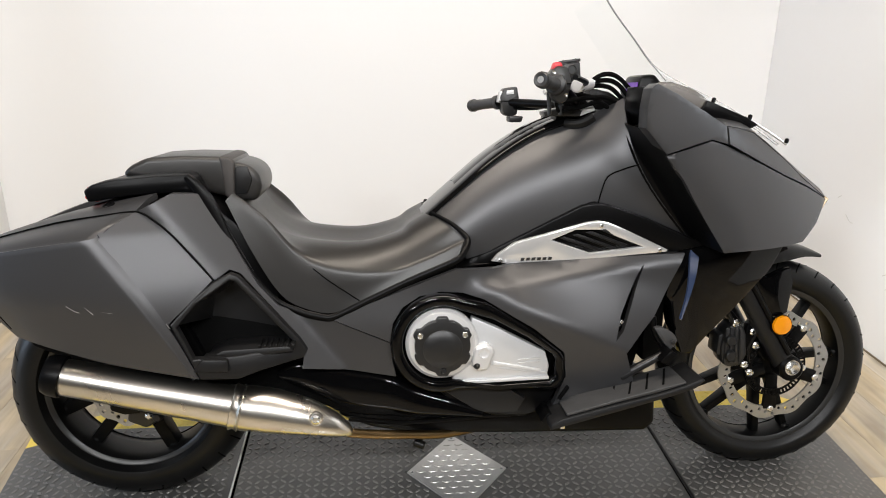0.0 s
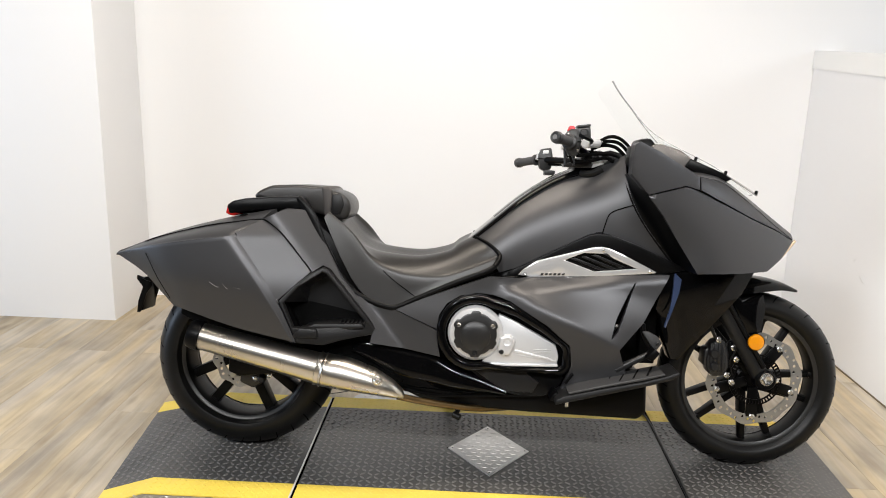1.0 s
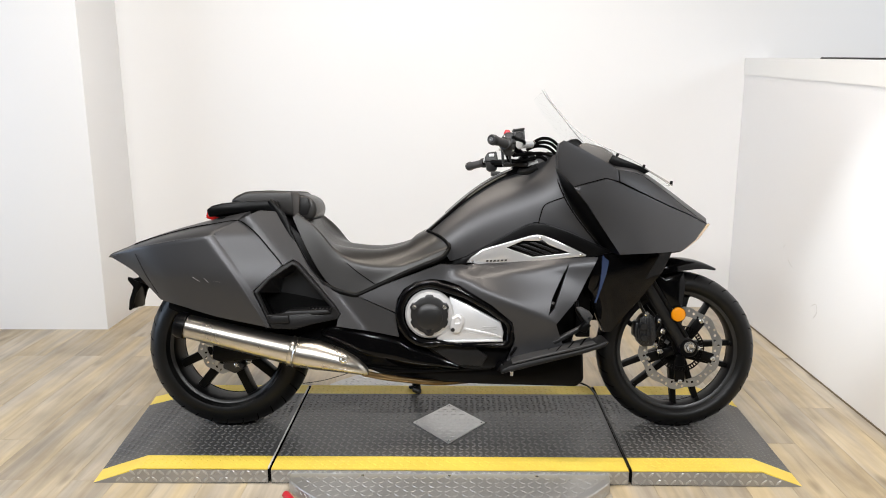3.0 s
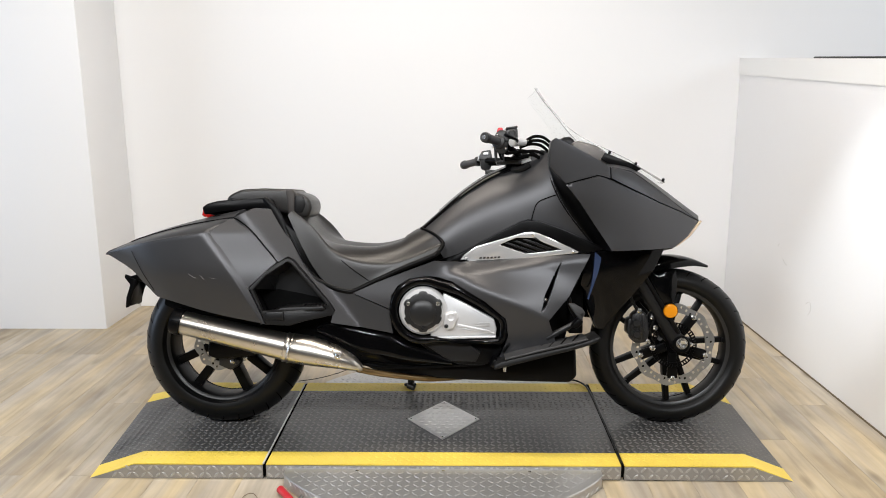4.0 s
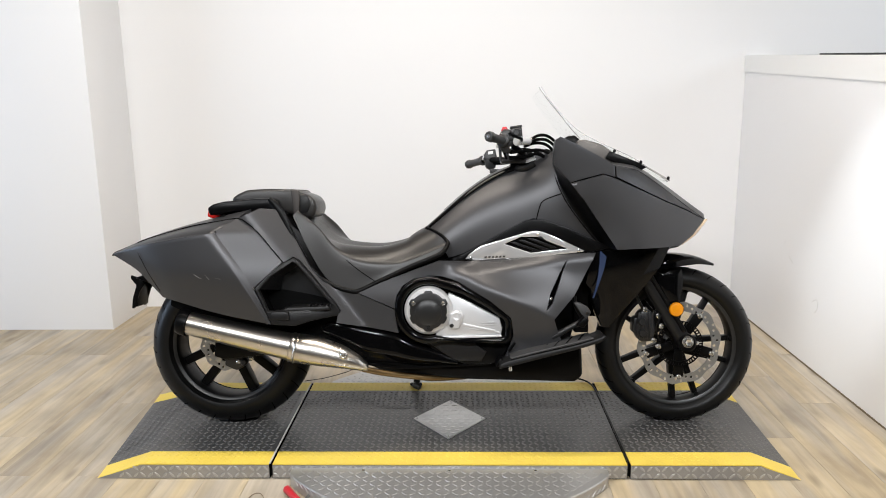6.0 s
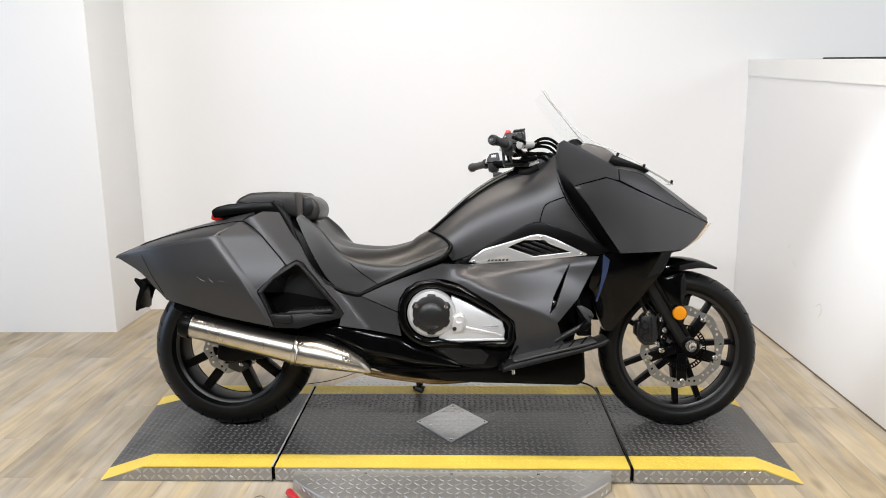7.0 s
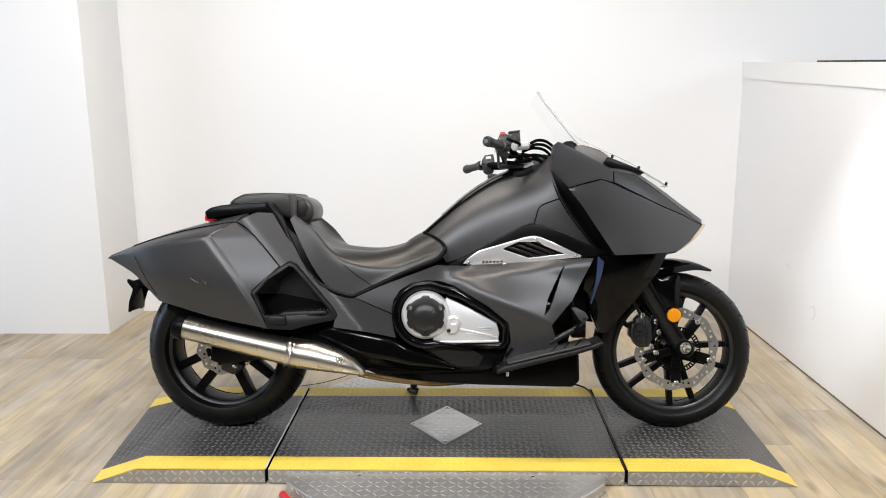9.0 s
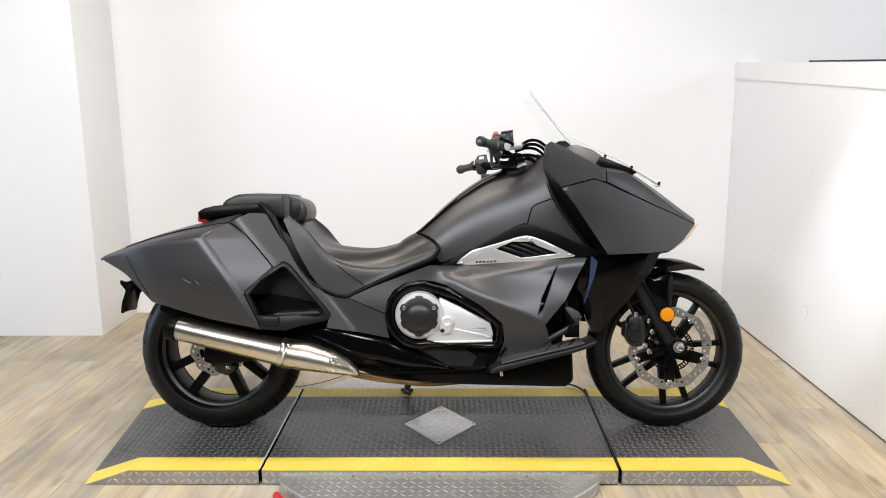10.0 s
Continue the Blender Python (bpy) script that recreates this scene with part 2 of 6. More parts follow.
def shell(outline, thick=0.02, bevel=0.004, holes=(), creases=(), segments=2, field=None, step=0.012):
    """A right-hand body panel. Points are (x, width from the centre plane, z); it goes inwards by thick."""
    from_loops = [list(outline)] + [list(h) for h in holes]
    if field:
        from_loops = [[(p[0], field(p[0], p[-1]), p[-1]) for p in finer(l, step)] for l in from_loops]
    pts, edges = [], []
    for loop in from_loops:
        base = len(pts)
        pts += loop
        edges += [(base + i, base + (i + 1) % len(loop)) for i in range(len(loop))]
    for line in creases:
        ids = []
        for p in line:
            near = [i for i, q in enumerate(pts) if abs(q[0] - p[0]) + abs(q[2] - p[2]) < 1e-5]
            if near:
                ids.append(near[0])
            else:
                pts.append(p)
                ids.append(len(pts) - 1)
        edges += list(zip(ids, ids[1:]))
    if field:
        flat = [[(p[0], p[2]) for p in l] for l in from_loops]
        xs, zs = [p[0] for p in flat[0]], [p[1] for p in flat[0]]
        for i in range(int((max(xs) - min(xs)) / step) + 1):
            for k in range(int((max(zs) - min(zs)) / step) + 1):
                q = (min(xs) + (i + 0.5 * (k % 2)) * step, min(zs) + k * step)
                if inside(q, flat[0]) and not any(inside(q, h) for h in flat[1:]) and all((q[0] - p[0]) ** 2 + (q[1] - p[1]) ** 2 > (0.55 * step) ** 2 for l in flat for p in l):
                    pts.append((q[0], field(*q), q[1]))
    res = delaunay_2d_cdt([Vector((p[0], p[2])) for p in pts], edges, [], 0, 1e-6)
    loops2 = [[(p[0], p[2]) for p in l] for l in from_loops]
    back = [o[0] if o else None for o in res[3]]
    bm = bmesh.new()
    vs = []
    for co, o in zip(res[0], back):
        if o is not None:
            w = pts[o][1]
        else:
            w = min(pts, key=lambda q: (q[0] - co[0]) ** 2 + (q[2] - co[1]) ** 2)[1]
        vs.append(bm.verts.new((co[0], -w, co[1])))
    for f in res[2]:
        c = sum((res[0][i] for i in f), Vector((0, 0))) / len(f)
        if inside(c, loops2[0]) and not any(inside(c, h) for h in loops2[1:]):
            bm.faces.new([vs[i] for i in f])
    for v in [v for v in bm.verts if not v.link_faces]:
        bm.verts.remove(v)
    front = list(bm.faces)
    border = [e for e in bm.edges if len(e.link_faces) == 1]
    made = bmesh.ops.extrude_face_region(bm, geom=front)
    moved = [g for g in made["geom"] if isinstance(g, bmesh.types.BMVert)]
    bmesh.ops.translate(bm, verts=moved, vec=(0, thick, 0))
    bmesh.ops.recalc_face_normals(bm, faces=bm.faces)
    if bevel:
        keep = [e for e in border if e.is_valid]
        bmesh.ops.bevel(bm, geom=keep, offset=bevel, segments=segments, affect="EDGES", profile=0.5, clamp_overlap=True)
    return bm


def slab(outline, w0, w1, bevel=0.006, segments=2):
    """A prism with its outline in (x, z), from y = w0 to y = w1."""
    bm = bmesh.new()
    a = [bm.verts.new((x, w0, z)) for x, z in outline]
    b = [bm.verts.new((x, w1, z)) for x, z in outline]
    bm.faces.new(a)
    bm.faces.new(b[::-1])
    n = len(a)
    for i in range(n):
        bm.faces.new((a[i], b[i], b[(i + 1) % n], a[(i + 1) % n]))
    bmesh.ops.recalc_face_normals(bm, faces=bm.faces)
    if bevel:
        bmesh.ops.bevel(bm, geom=list(bm.edges), offset=bevel, segments=segments, affect="EDGES", profile=0.5, clamp_overlap=True)
    return bm


def box(x0, x1, y0, y1, z0, z1, bevel=0.0, segments=2):
    return slab([(x0, z0), (x1, z0), (x1, z1), (x0, z1)], y0, y1, bevel, segments)


def spline(a, b, c, d, t):
    return 0.5 * ((2 * b) + (c - a) * t + (2 * a - 5 * b + 4 * c - d) * t * t + (3 * b - a - 3 * c + d) * t ** 3)


def resample(line, steps, smooth=True):
    """A line of vectors, cut finer: on a smooth curve through them, or straight."""
    out = []
    n = len(line)
    for i in range(n - 1):
        a, b, c, d = line[max(i - 1, 0)], line[i], line[i + 1], line[min(i + 2, n - 1)]
        for k in range(steps):
            t = k / steps
            out.append(spline(a, b, c, d, t) if smooth else b.lerp(c, t))
    out.append(line[-1])
    return out


def thicken(bm, thick):
    """Give an open sheet a back, set inwards, and close its rim."""
    bm.normal_update()
    verts, faces = list(bm.verts), list(bm.faces)
    mid = sum((v.co for v in verts), Vector()) / len(verts)
    heart = Vector((mid.x, 0, min(v.co.z for v in verts) - 0.2))
    sign = 1 if sum(f.normal.dot(f.calc_center_median() - heart) * f.calc_area() for f in faces) > 0 else -1
    back = {v: bm.verts.new(v.co - v.normal * (thick * sign)) for v in verts}
    rim = [e for e in bm.edges if len(e.link_faces) == 1]
    for e in rim:
        loop = e.link_loops[0]
        a, b = loop.vert, loop.link_loop_next.vert
        bm.faces.new((b, a, back[a], back[b]))
    for f in faces:
        bm.faces.new([back[v] for v in reversed(f.verts)])
    bm.normal_update()


def patch(rows, su=4, sv=4, thick=0.012, smooth_u=True, smooth_v=True, closed=False):
    """A sheet through rows of (x, width, z), on the right-hand side, thickened inwards."""
    grid = [resample([Vector((p[0], -p[1], p[2])) for p in r], su, smooth_u) for r in rows]
    cols = [resample([g[j] for g in grid], sv, smooth_v) for j in range(len(grid[0]))]
    bm = bmesh.new()
    vs = [[bm.verts.new(p) for p in c] for c in cols]
    for a, b in zip(vs, vs[1:]):
        for i in range(len(a) - 1):
            bm.faces.new((a[i], b[i], b[i + 1], a[i + 1]))
    bmesh.ops.recalc_face_normals(bm, faces=bm.faces)
    if thick:
        thicken(bm, thick)
    return bm


def lathe(profile, m=None, n=32, closed=False, caps=True):
    """A turned body: profile of (radius, height) round the z axis, set by the matrix m."""
    bm = bmesh.new()
    rings = []
    for r, h in profile:
        rings.append([bm.verts.new((r * math.cos(2 * math.pi * k / n), r * math.sin(2 * math.pi * k / n), h)) for k in range(n)])
    pairs = list(zip(rings, rings[1:])) + ([(rings[-1], rings[0])] if closed else [])
    for a, b in pairs:
        for k in range(n):
            bm.faces.new((a[k], a[(k + 1) % n], b[(k + 1) % n], b[k]))
    if caps and not closed:
        bm.faces.new(rings[0][::-1])
        bm.faces.new(rings[-1])
    if m is not None:
        bm.transform(m)
    return bm


def along(a, b):
    """A matrix that takes the z axis from a towards b."""
    a, b = Vector(a), Vector(b)
    return Matrix.Translation(a) @ (b - a).to_track_quat("Z", "Y").to_matrix().to_4x4()


def rod(a, b, r0, r1=None, n=16, bevel=0.0):
    length = (Vector(b) - Vector(a)).length
    r1 = r0 if r1 is None else r1
    c = min(bevel, r0 * 0.6, r1 * 0.6)
    prof = [(r0 - c, 0), (r0, c), (r1, length - c), (r1 - c, length)] if c else [(r0, 0), (r1, length)]
    return lathe(prof, along(a, b), n)


def tube(points, r, n=10, steps=5, flat=1.0):
    """A bent pipe or strip along a smooth curve of (x, y, z)."""
    line = resample([Vector(p) for p in points], steps)
    bm = bmesh.new()
    rings = []
    side = None
    for i, p in enumerate(line):
        d = (line[min(i + 1, len(line) - 1)] - line[max(i - 1, 0)]).normalized()
        if side is None:
            side = d.cross(Vector((0, 0, 1)) if abs(d.z) < 0.9 else Vector((0, 1, 0))).normalized()
        side = (side - d * side.dot(d)).normalized()
        up = d.cross(side)
        rings.append([bm.verts.new(p + side * (r * flat * math.cos(2 * math.pi * k / n)) + up * (r * math.sin(2 * math.pi * k / n))) for k in range(n)])
    for a, b in zip(rings, rings[1:]):
        for k in range(n):
            bm.faces.new((a[k], a[(k + 1) % n], b[(k + 1) % n], b[k]))
    bm.faces.new(rings[0][::-1])
    bm.faces.new(rings[-1])
    return bm


def join(*bms):
    out = bmesh.new()
    for b in bms:
        me = bpy.data.meshes.new("tmp")
        b.to_mesh(me)
        b.free()
        out.from_mesh(me)
        bpy.data.meshes.remove(me)
    return out


def thing(name, m, label, category, group=""):
    ob = new(name)
    ob.empty_display_size = 0.1
    ob.matrix_world = m
    return tagged(ob, label, category, group)


SIDE = Matrix.Rotation(radians(90), 4, "X")  # turns a z axis to -y, towards the right-hand side


def at_side(x, w, z):
    return Matrix.Translation((x, -w, z)) @ SIDE

# ---- the room ----
def room_part(name, bm, mat, label, category="wall"):
    return tagged(finish(name, bm, mat), label, category, kind="structure")


BACK, RIGHT, LEFT, LEDGE = 1.75, 1.655, -1.93, 1.435
floor = room_part("floor", box(-5.0, 4.2, -6.2, 2.0, -0.12, -0.006), SEAM, "oak-look vinyl plank floor with a satin finish", "floor")
room_part("wall_back", box(LEFT - 0.1, 4.2, BACK, BACK + 0.15, -0.006, 3.0), WALL, "plain white painted wall behind the platform")
room_part("wall_left", box(-5.0, LEFT, 1.29, BACK + 0.15, -0.006, 3.0, 0.004), WALL, "white painted wall block that steps forward", "wall")
def long_wall(profile, x0, x1):
    """A wall along y with its outline in (y, z)."""
    bm = slab(profile, 0, x1 - x0, 0)
    for v in bm.verts:
        v.co = Vector((x0 + v.co.y, v.co.x, v.co.z))
    return bm


CAP = [(BACK - 0.003, LEDGE + 0.035), (-0.1, LEDGE - 0.0465), (-1.2, LEDGE - 0.095)]
room_part("wall_right", long_wall([(y, z - 0.01) for y, z in CAP] + [(-1.2, -0.006), (BACK - 0.003, -0.006)], RIGHT, RIGHT + 0.12), WALL, "white painted half-height wall beside the platform")
for pts in ([(0.98, 0.47), (0.955, 0.452), (0.93, 0.447)], [(0.70, 0.315), (0.66, 0.335), (0.645, 0.30), (0.67, 0.27)], [(1.05, 0.52), (1.03, 0.535)]):
    mark = finish("wall_scuff", tube([(RIGHT - 0.0002, y, z) for y, z in pts], 0.0012, 6, 5, 1), WALLMARK, bpy.data.objects["wall_right"], "grey scuff on the white paint")
room_part("trim", long_wall(CAP + [(-1.2, CAP[2][1] - 0.108), (-0.1, CAP[1][1] - 0.103), (BACK - 0.003, CAP[0][1] - 0.090)], RIGHT - 0.006, RIGHT + 0.13), TRIM, "white painted cap board on the half-height wall", "trim")
# walls out of view, added and darkened to keep the bike's blacks deep
room_part("wall_far_right", box(4.2, 4.35, -6.2, BACK + 0.15, -0.12, 3.0), ROOM, "unseen charcoal wall beyond the half-height wall, added to dim reflections")
room_part("wall_far_left", box(-5.15, -5.0, -6.2, BACK + 0.15, -0.12, 3.0), ROOM, "unseen charcoal wall at the far end, added to dim reflections")
room_part("wall_behind", box(-5.15, 4.35, -6.35, -6.2, -0.12, 3.0), ROOM, "unseen charcoal wall behind the camera, added to dim reflections")
room_part("ceiling", box(-5.15, 4.35, -6.35, BACK + 0.15, 3.0, 3.1), CEIL, "unseen ceiling, coloured to cut bounce and warm the reflections", "ceiling")
room_part("floor_joint", box(RIGHT - 0.004, RIGHT - 0.0005, -1.2, BACK - 0.004, 0.0005, 0.007), GAP, "dark joint between the floor and the wall", "joint")
cable = finish("cable", tube([(RIGHT + x, y, LEDGE + 0.0388 - (BACK - y) * 0.0441) for x, y in ((0.05, 0.95), (0.012, 0.5), (0.002, 0.1), (0.005, -0.5), (0.03, -1.1))], 0.0042, 8, 6), RUBBER)
tagged(cable, "black cable lying along the cap board", "cable")


# ---- the motorcycle ----
DECK = 0.055
bike = thing("motorcycle", Matrix.Translation((0, 0, DECK)) @ Matrix.Rotation(radians(-8), 4, "X"), "matte dark grey touring motorcycle leaning on its side stand", "motorcycle")


def teardrop(cx, cz, r, tip, start, end, n=22):
    arc = [(cx + r * math.cos(radians(start + (end - start) * k / n)), cz + r * math.sin(radians(start + (end - start) * k / n))) for k in range(n + 1)]
    return arc + list(tip)


def wheel(cx, cz, radius, half, rim_r, front):
    """Tyre, rim, twin spokes and hub of one wheel, round an axle along y."""
    m = Matrix.Translation((cx, 0, cz)) @ SIDE
    name = "front_wheel" if front else "rear_wheel"
    rim = [(rim_r - 0.010, -half * 0.62), (rim_r - 0.003, -half * 0.70), (rim_r + 0.006, -half * 0.72), (rim_r + 0.006, -half * 0.66), (rim_r - 0.002, -half * 0.60),
           (rim_r - 0.007, -half * 0.3), (rim_r - 0.007, half * 0.3), (rim_r - 0.002, half * 0.60), (rim_r + 0.006, half * 0.66), (rim_r + 0.006, half * 0.72), (rim_r - 0.003, half * 0.70), (rim_r - 0.010, half * 0.62), (rim_r - 0.016, half * 0.3), (rim_r - 0.016, -half * 0.3)]
    ob = part(name, lathe(rim, m, 72, closed=True), RIM, bike, "satin black cast wheel")
    for sgn in (-1, 1):
        part("rim_lip", lathe([(rim_r - 0.012, sgn * half * 0.66), (rim_r - 0.004, sgn * half * 0.735), (rim_r + 0.003, sgn * half * 0.750), (rim_r + 0.007, sgn * half * 0.735), (rim_r + 0.004, sgn * half * 0.70)][::sgn], m, 72, closed=True), RIMLIP, ob)
    prof = []
    for k in range(29):
        a = radians(-112 + 224 * k / 28)
        prof.append((radius - half * 0.72 + half * 0.72 * math.cos(a), half * math.sin(a)))
    lip = rim_r + 0.020
    prof = [(r, y * (1.008 if abs(r - lip) < 0.012 else 1)) for k, (r, y) in enumerate(prof)]
    inner = [(rim_r - 0.004, half * 0.66), (rim_r - 0.004, -half * 0.66)]
    tyre = part("tyre", lathe([p for p in prof if p[0] > rim_r] + inner, m, 96, closed=True), RUBBER, ob, "worn black rubber tyre")
    # grooves of the tread
    sipes = []
    count = 30
    for k in range(count):
        for s in (-1, 1):
            a0 = 2 * math.pi * (k + (0.5 if s > 0 else 0)) / count
            line = []
            for j in range(5):
                q = j / 4
                wy = s * half * (0.12 + 0.74 * q)
                rr = radius - half * 0.72 + half * 0.72 * math.sqrt(max(0, 1 - (wy / half) ** 2)) - 0.0014
                an = a0 + 0.11 * q
                line.append((cx + rr * math.cos(an), wy, cz + rr * math.sin(an)))
            sipes.append(tube(line, 0.0027, 5, 1))
    tagged(part("tread_groove", join(*sipes), DARK, ob), kind="stuff")
    part("hub", lathe([(0.030, -half * 0.75), (0.038, -half * 0.6), (0.034, 0), (0.038, half * 0.6), (0.030, half * 0.75)], m, 28), RIM, ob)
    for k in range(5 if front else 4):
        mid = radians(66 + 72 * k if front else 218 + 90 * k)
        for s in (-1, 1):
            a = mid + s * radians(36)
            b = mid + s * radians(12 if front else 16)
            p = Vector((cx + 0.030 * math.cos(a), 0, cz + 0.030 * math.sin(a)))
            q = Vector((cx + (rim_r - 0.010) * math.cos(b), 0, cz + (rim_r - 0.010) * math.sin(b)))
            d = (q - p).normalized()
            n = Vector((-d.z, 0, d.x))
            w0, w1, t0, t1 = (0.012, 0.0095, 0.022, 0.016) if front else (0.017, 0.016, 0.03, 0.024)
            bm = bmesh.new()
            vs = [bm.verts.new(c + n * (e * w) + Vector((0, f * t, 0))) for c, w, t in ((p, w0, t0), (q, w1, t1)) for e, f in ((-1, -1), (1, -1), (1, 1), (-1, 1))]
            for f in ((0, 1, 2, 3), (7, 6, 5, 4), (0, 4, 5, 1), (1, 5, 6, 2), (2, 6, 7, 3), (3, 7, 4, 0)):
                bm.faces.new([vs[i] for i in f])
            bmesh.ops.bevel(bm, geom=list(bm.edges), offset=0.004, segments=2, affect="EDGES", profile=0.5)
            part("spoke", bm, RIM, ob)
            if front and s > 0 or not front:
                part("spoke_foot", lathe([(0.012, 0.0), (0.012, 0.012), (0.008, 0.016)], Matrix.Translation((q.x, -0.012, q.z)) @ SIDE, 12), RIM, ob)
    return ob


def brake_disc(cx, w, cz, outer, inner, parent, holes=36, wave=0.004, thick=0.005):
    """A drilled, wave-edged brake disc; every hole goes through."""
    bm = bmesh.new()
    step = 2 * math.pi / holes
    faces = {-1: [], 1: []}

    def polar(r, a, s):
        return (cx + r * math.cos(a), -w + s * thick / 2, cz + r * math.sin(a))

    def edge(r, a):
        return r + (wave * math.sin(10 * a) if r == outer else 0)

    for k in range(holes):
        a0, am, a1 = k * step, (k + 0.5) * step, (k + 1) * step
        rm = (outer + inner) / 2 + (outer - inner) * 0.20 * (1 if k % 3 == 0 else -1 if k % 3 == 1 else 0)
        for s in (-1, 1):
            ring = [bm.verts.new(polar(edge(r, a), a, s)) for r, a in ((inner, a0), (inner, am), (inner, a1), ((inner + outer) / 2, a1), (outer, a1), (outer, am), (outer, a0), ((inner + outer) / 2, a0))]
            hr = 0.0052
            hole = []
            for j in range(8):
                q = math.atan2((ring[j].co.z - cz) * math.cos(am) - (ring[j].co.x - cx) * math.sin(am), (ring[j].co.x - cx) * math.cos(am) + (ring[j].co.z - cz) * math.sin(am) - rm)
                hx, hz = rm + hr * math.cos(q), hr * math.sin(q)
                hole.append(bm.verts.new((cx + hx * math.cos(am) - hz * math.sin(am), -w + s * thick / 2, cz + hx * math.sin(am) + hz * math.cos(am))))
            for j in range(8):
                bm.faces.new((ring[j], ring[(j + 1) % 8], hole[(j + 1) % 8], hole[j]))
            faces[s].append((ring, hole))
        (ra, ha), (rb, hb) = faces[-1][-1], faces[1][-1]
        for j in range(8):
            bm.faces.new((ha[j], ha[(j + 1) % 8], hb[(j + 1) % 8], hb[j]))
        for j in (0, 1, 4, 5):
            bm.faces.new((ra[j], ra[j + 1], rb[j + 1], rb[j]))
    return part("brake_disc", bm, DISC, parent, "drilled steel brake disc")


FX, FZ, RX, RZ = 0.833, 0.291, -0.843, 0.304
fw = wheel(FX, FZ, 0.293, 0.060, 0.222, True)
rw = wheel(RX, RZ, 0.306, 0.095, 0.214, False)
DX, DZ = FX + 0.003, FZ + 0.014
brake_disc(DX, 0.070, DZ, 0.151, 0.120, fw, 44)
brake_disc(RX, 0.085, RZ + 0.006, 0.100, 0.068, rw, 30)
for k in range(5):
    a = radians(54 + 72 * k)
    part("disc_carrier", slab([(DX + r * math.cos(a + o), DZ + r * math.sin(a + o)) for r, o in ((0.03, -0.55), (0.128, -0.15), (0.128, 0.15), (0.03, 0.55))], -0.074, -0.062, 0.003), SATIN, fw)
    part("disc_rivet", lathe([(0.009, 0), (0.009, 0.006), (0.006, 0.008)], at_side(DX + 0.125 * math.cos(a), 0.072, DZ + 0.125 * math.sin(a)), 14), BOLT, fw)
    a = radians(20 + 72 * k)
    part("disc_carrier", slab([(RX + r * math.cos(a + o), RZ + r * math.sin(a + o)) for r, o in ((0.03, -0.42), (0.074, -0.14), (0.074, 0.14), (0.03, 0.42))], -0.09, -0.078, 0.003), DISC, rw)
# toothed ring of the wheel-speed sensor
ring = join(*[slab([(DX + r * math.cos(a), DZ + r * math.sin(a)) for r, a in ((0.070, p - 0.035), (0.082, p - 0.035), (0.082, p + 0.035), (0.070, p + 0.035))], -0.083, -0.080, 0) for p in [2 * math.pi * k / 48 for k in range(48)]],
            lathe([(0.066, -0.001), (0.071, -0.001), (0.071, 0.002), (0.066, 0.002)], at_side(DX, 0.081, DZ), 48, closed=True),
            lathe([(0.081, -0.001), (0.085, -0.001), (0.085, 0.002), (0.081, 0.002)], at_side(DX, 0.081, DZ), 48, closed=True))
part("sensor_ring", ring, SATIN, fw)

# front fork, axle, mudguard
for s in (-1, 1):
    low = part("fork_leg", rod((0.848, s * 0.112, 0.312), (0.695, s * 0.112, 0.567), 0.027, 0.029, 24, 0.004), GREYPLASTIC, bike, "satin black lower fork leg")
    part("fork_tube", rod((0.700, s * 0.112, 0.558), (0.52, s * 0.112, 0.858), 0.0215, None, 20), STEEL, low, "bright steel fork tube")
    part("axle_clamp", rod((0.848, s * 0.145, 0.318), (0.848, s * 0.085, 0.318), 0.033, None, 20, 0.006), SATIN, low)
    part("fork_stiffener", tube([(0.838, s * 0.140, 0.360), (0.77, s * 0.140, 0.470), (0.715, s * 0.140, 0.560)], 0.008, 8, 4), SATIN, low)
axle = part("front_axle", lathe([(0.017, 0), (0.017, 0.010), (0.013, 0.014), (0.007, 0.012)], at_side(0.848, 0.143, 0.323), 6), BOLT, bike, "bright zinc axle bolt")
part("axle_sleeve", lathe([(0.021, 0), (0.021, 0.003)], at_side(0.848, 0.1425, 0.323), 24), BOLT, axle)
part("axle_shaft", rod((0.848, 0.14, 0.318), (0.848, -0.14, 0.318), 0.012), BOLT, axle)
part("pinch_bolt", lathe([(0.008, 0), (0.008, 0.008), (0.005, 0.009)], at_side(0.882, 0.128, 0.318), 10), BOLT, axle)

rows = []
for j, (w, dr) in enumerate(((0.074, -0.040), (0.070, -0.012), (0.045, 0.004), (0.0, 0.010), (-0.045, 0.004), (-0.070, -0.012), (-0.074, -0.040))):
    row = []
    for k in range(9):
        q = k / 8
        a = radians(64 + 80 * q)
        pinch = min(1, 0.18 + q * 2.6)
        row.append((FX + (0.336 + dr * pinch) * math.cos(a), w * pinch, FZ + (0.336 + dr * pinch) * math.sin(a)))
    rows.append(row)
guard = part("front_mudguard", patch(rows, 3, 3, 0.004), GLOSS, bike, "satin black front mudguard")
both("mudguard_bracket", shell([(0.716, 0.126, 0.580), (0.730, 0.132, 0.588), (0.762, 0.140, 0.566), (0.800, 0.134, 0.582), (0.826, 0.130, 0.588), (0.833, 0.136, 0.549), (0.8215, 0.142, 0.473), (0.800, 0.144, 0.462), (0.776, 0.140, 0.462), (0.745, 0.132, 0.513)], 0.02, 0.005, creases=[[(0.762, 0.140, 0.566), (0.800, 0.144, 0.462)]]), GLOSS, guard)
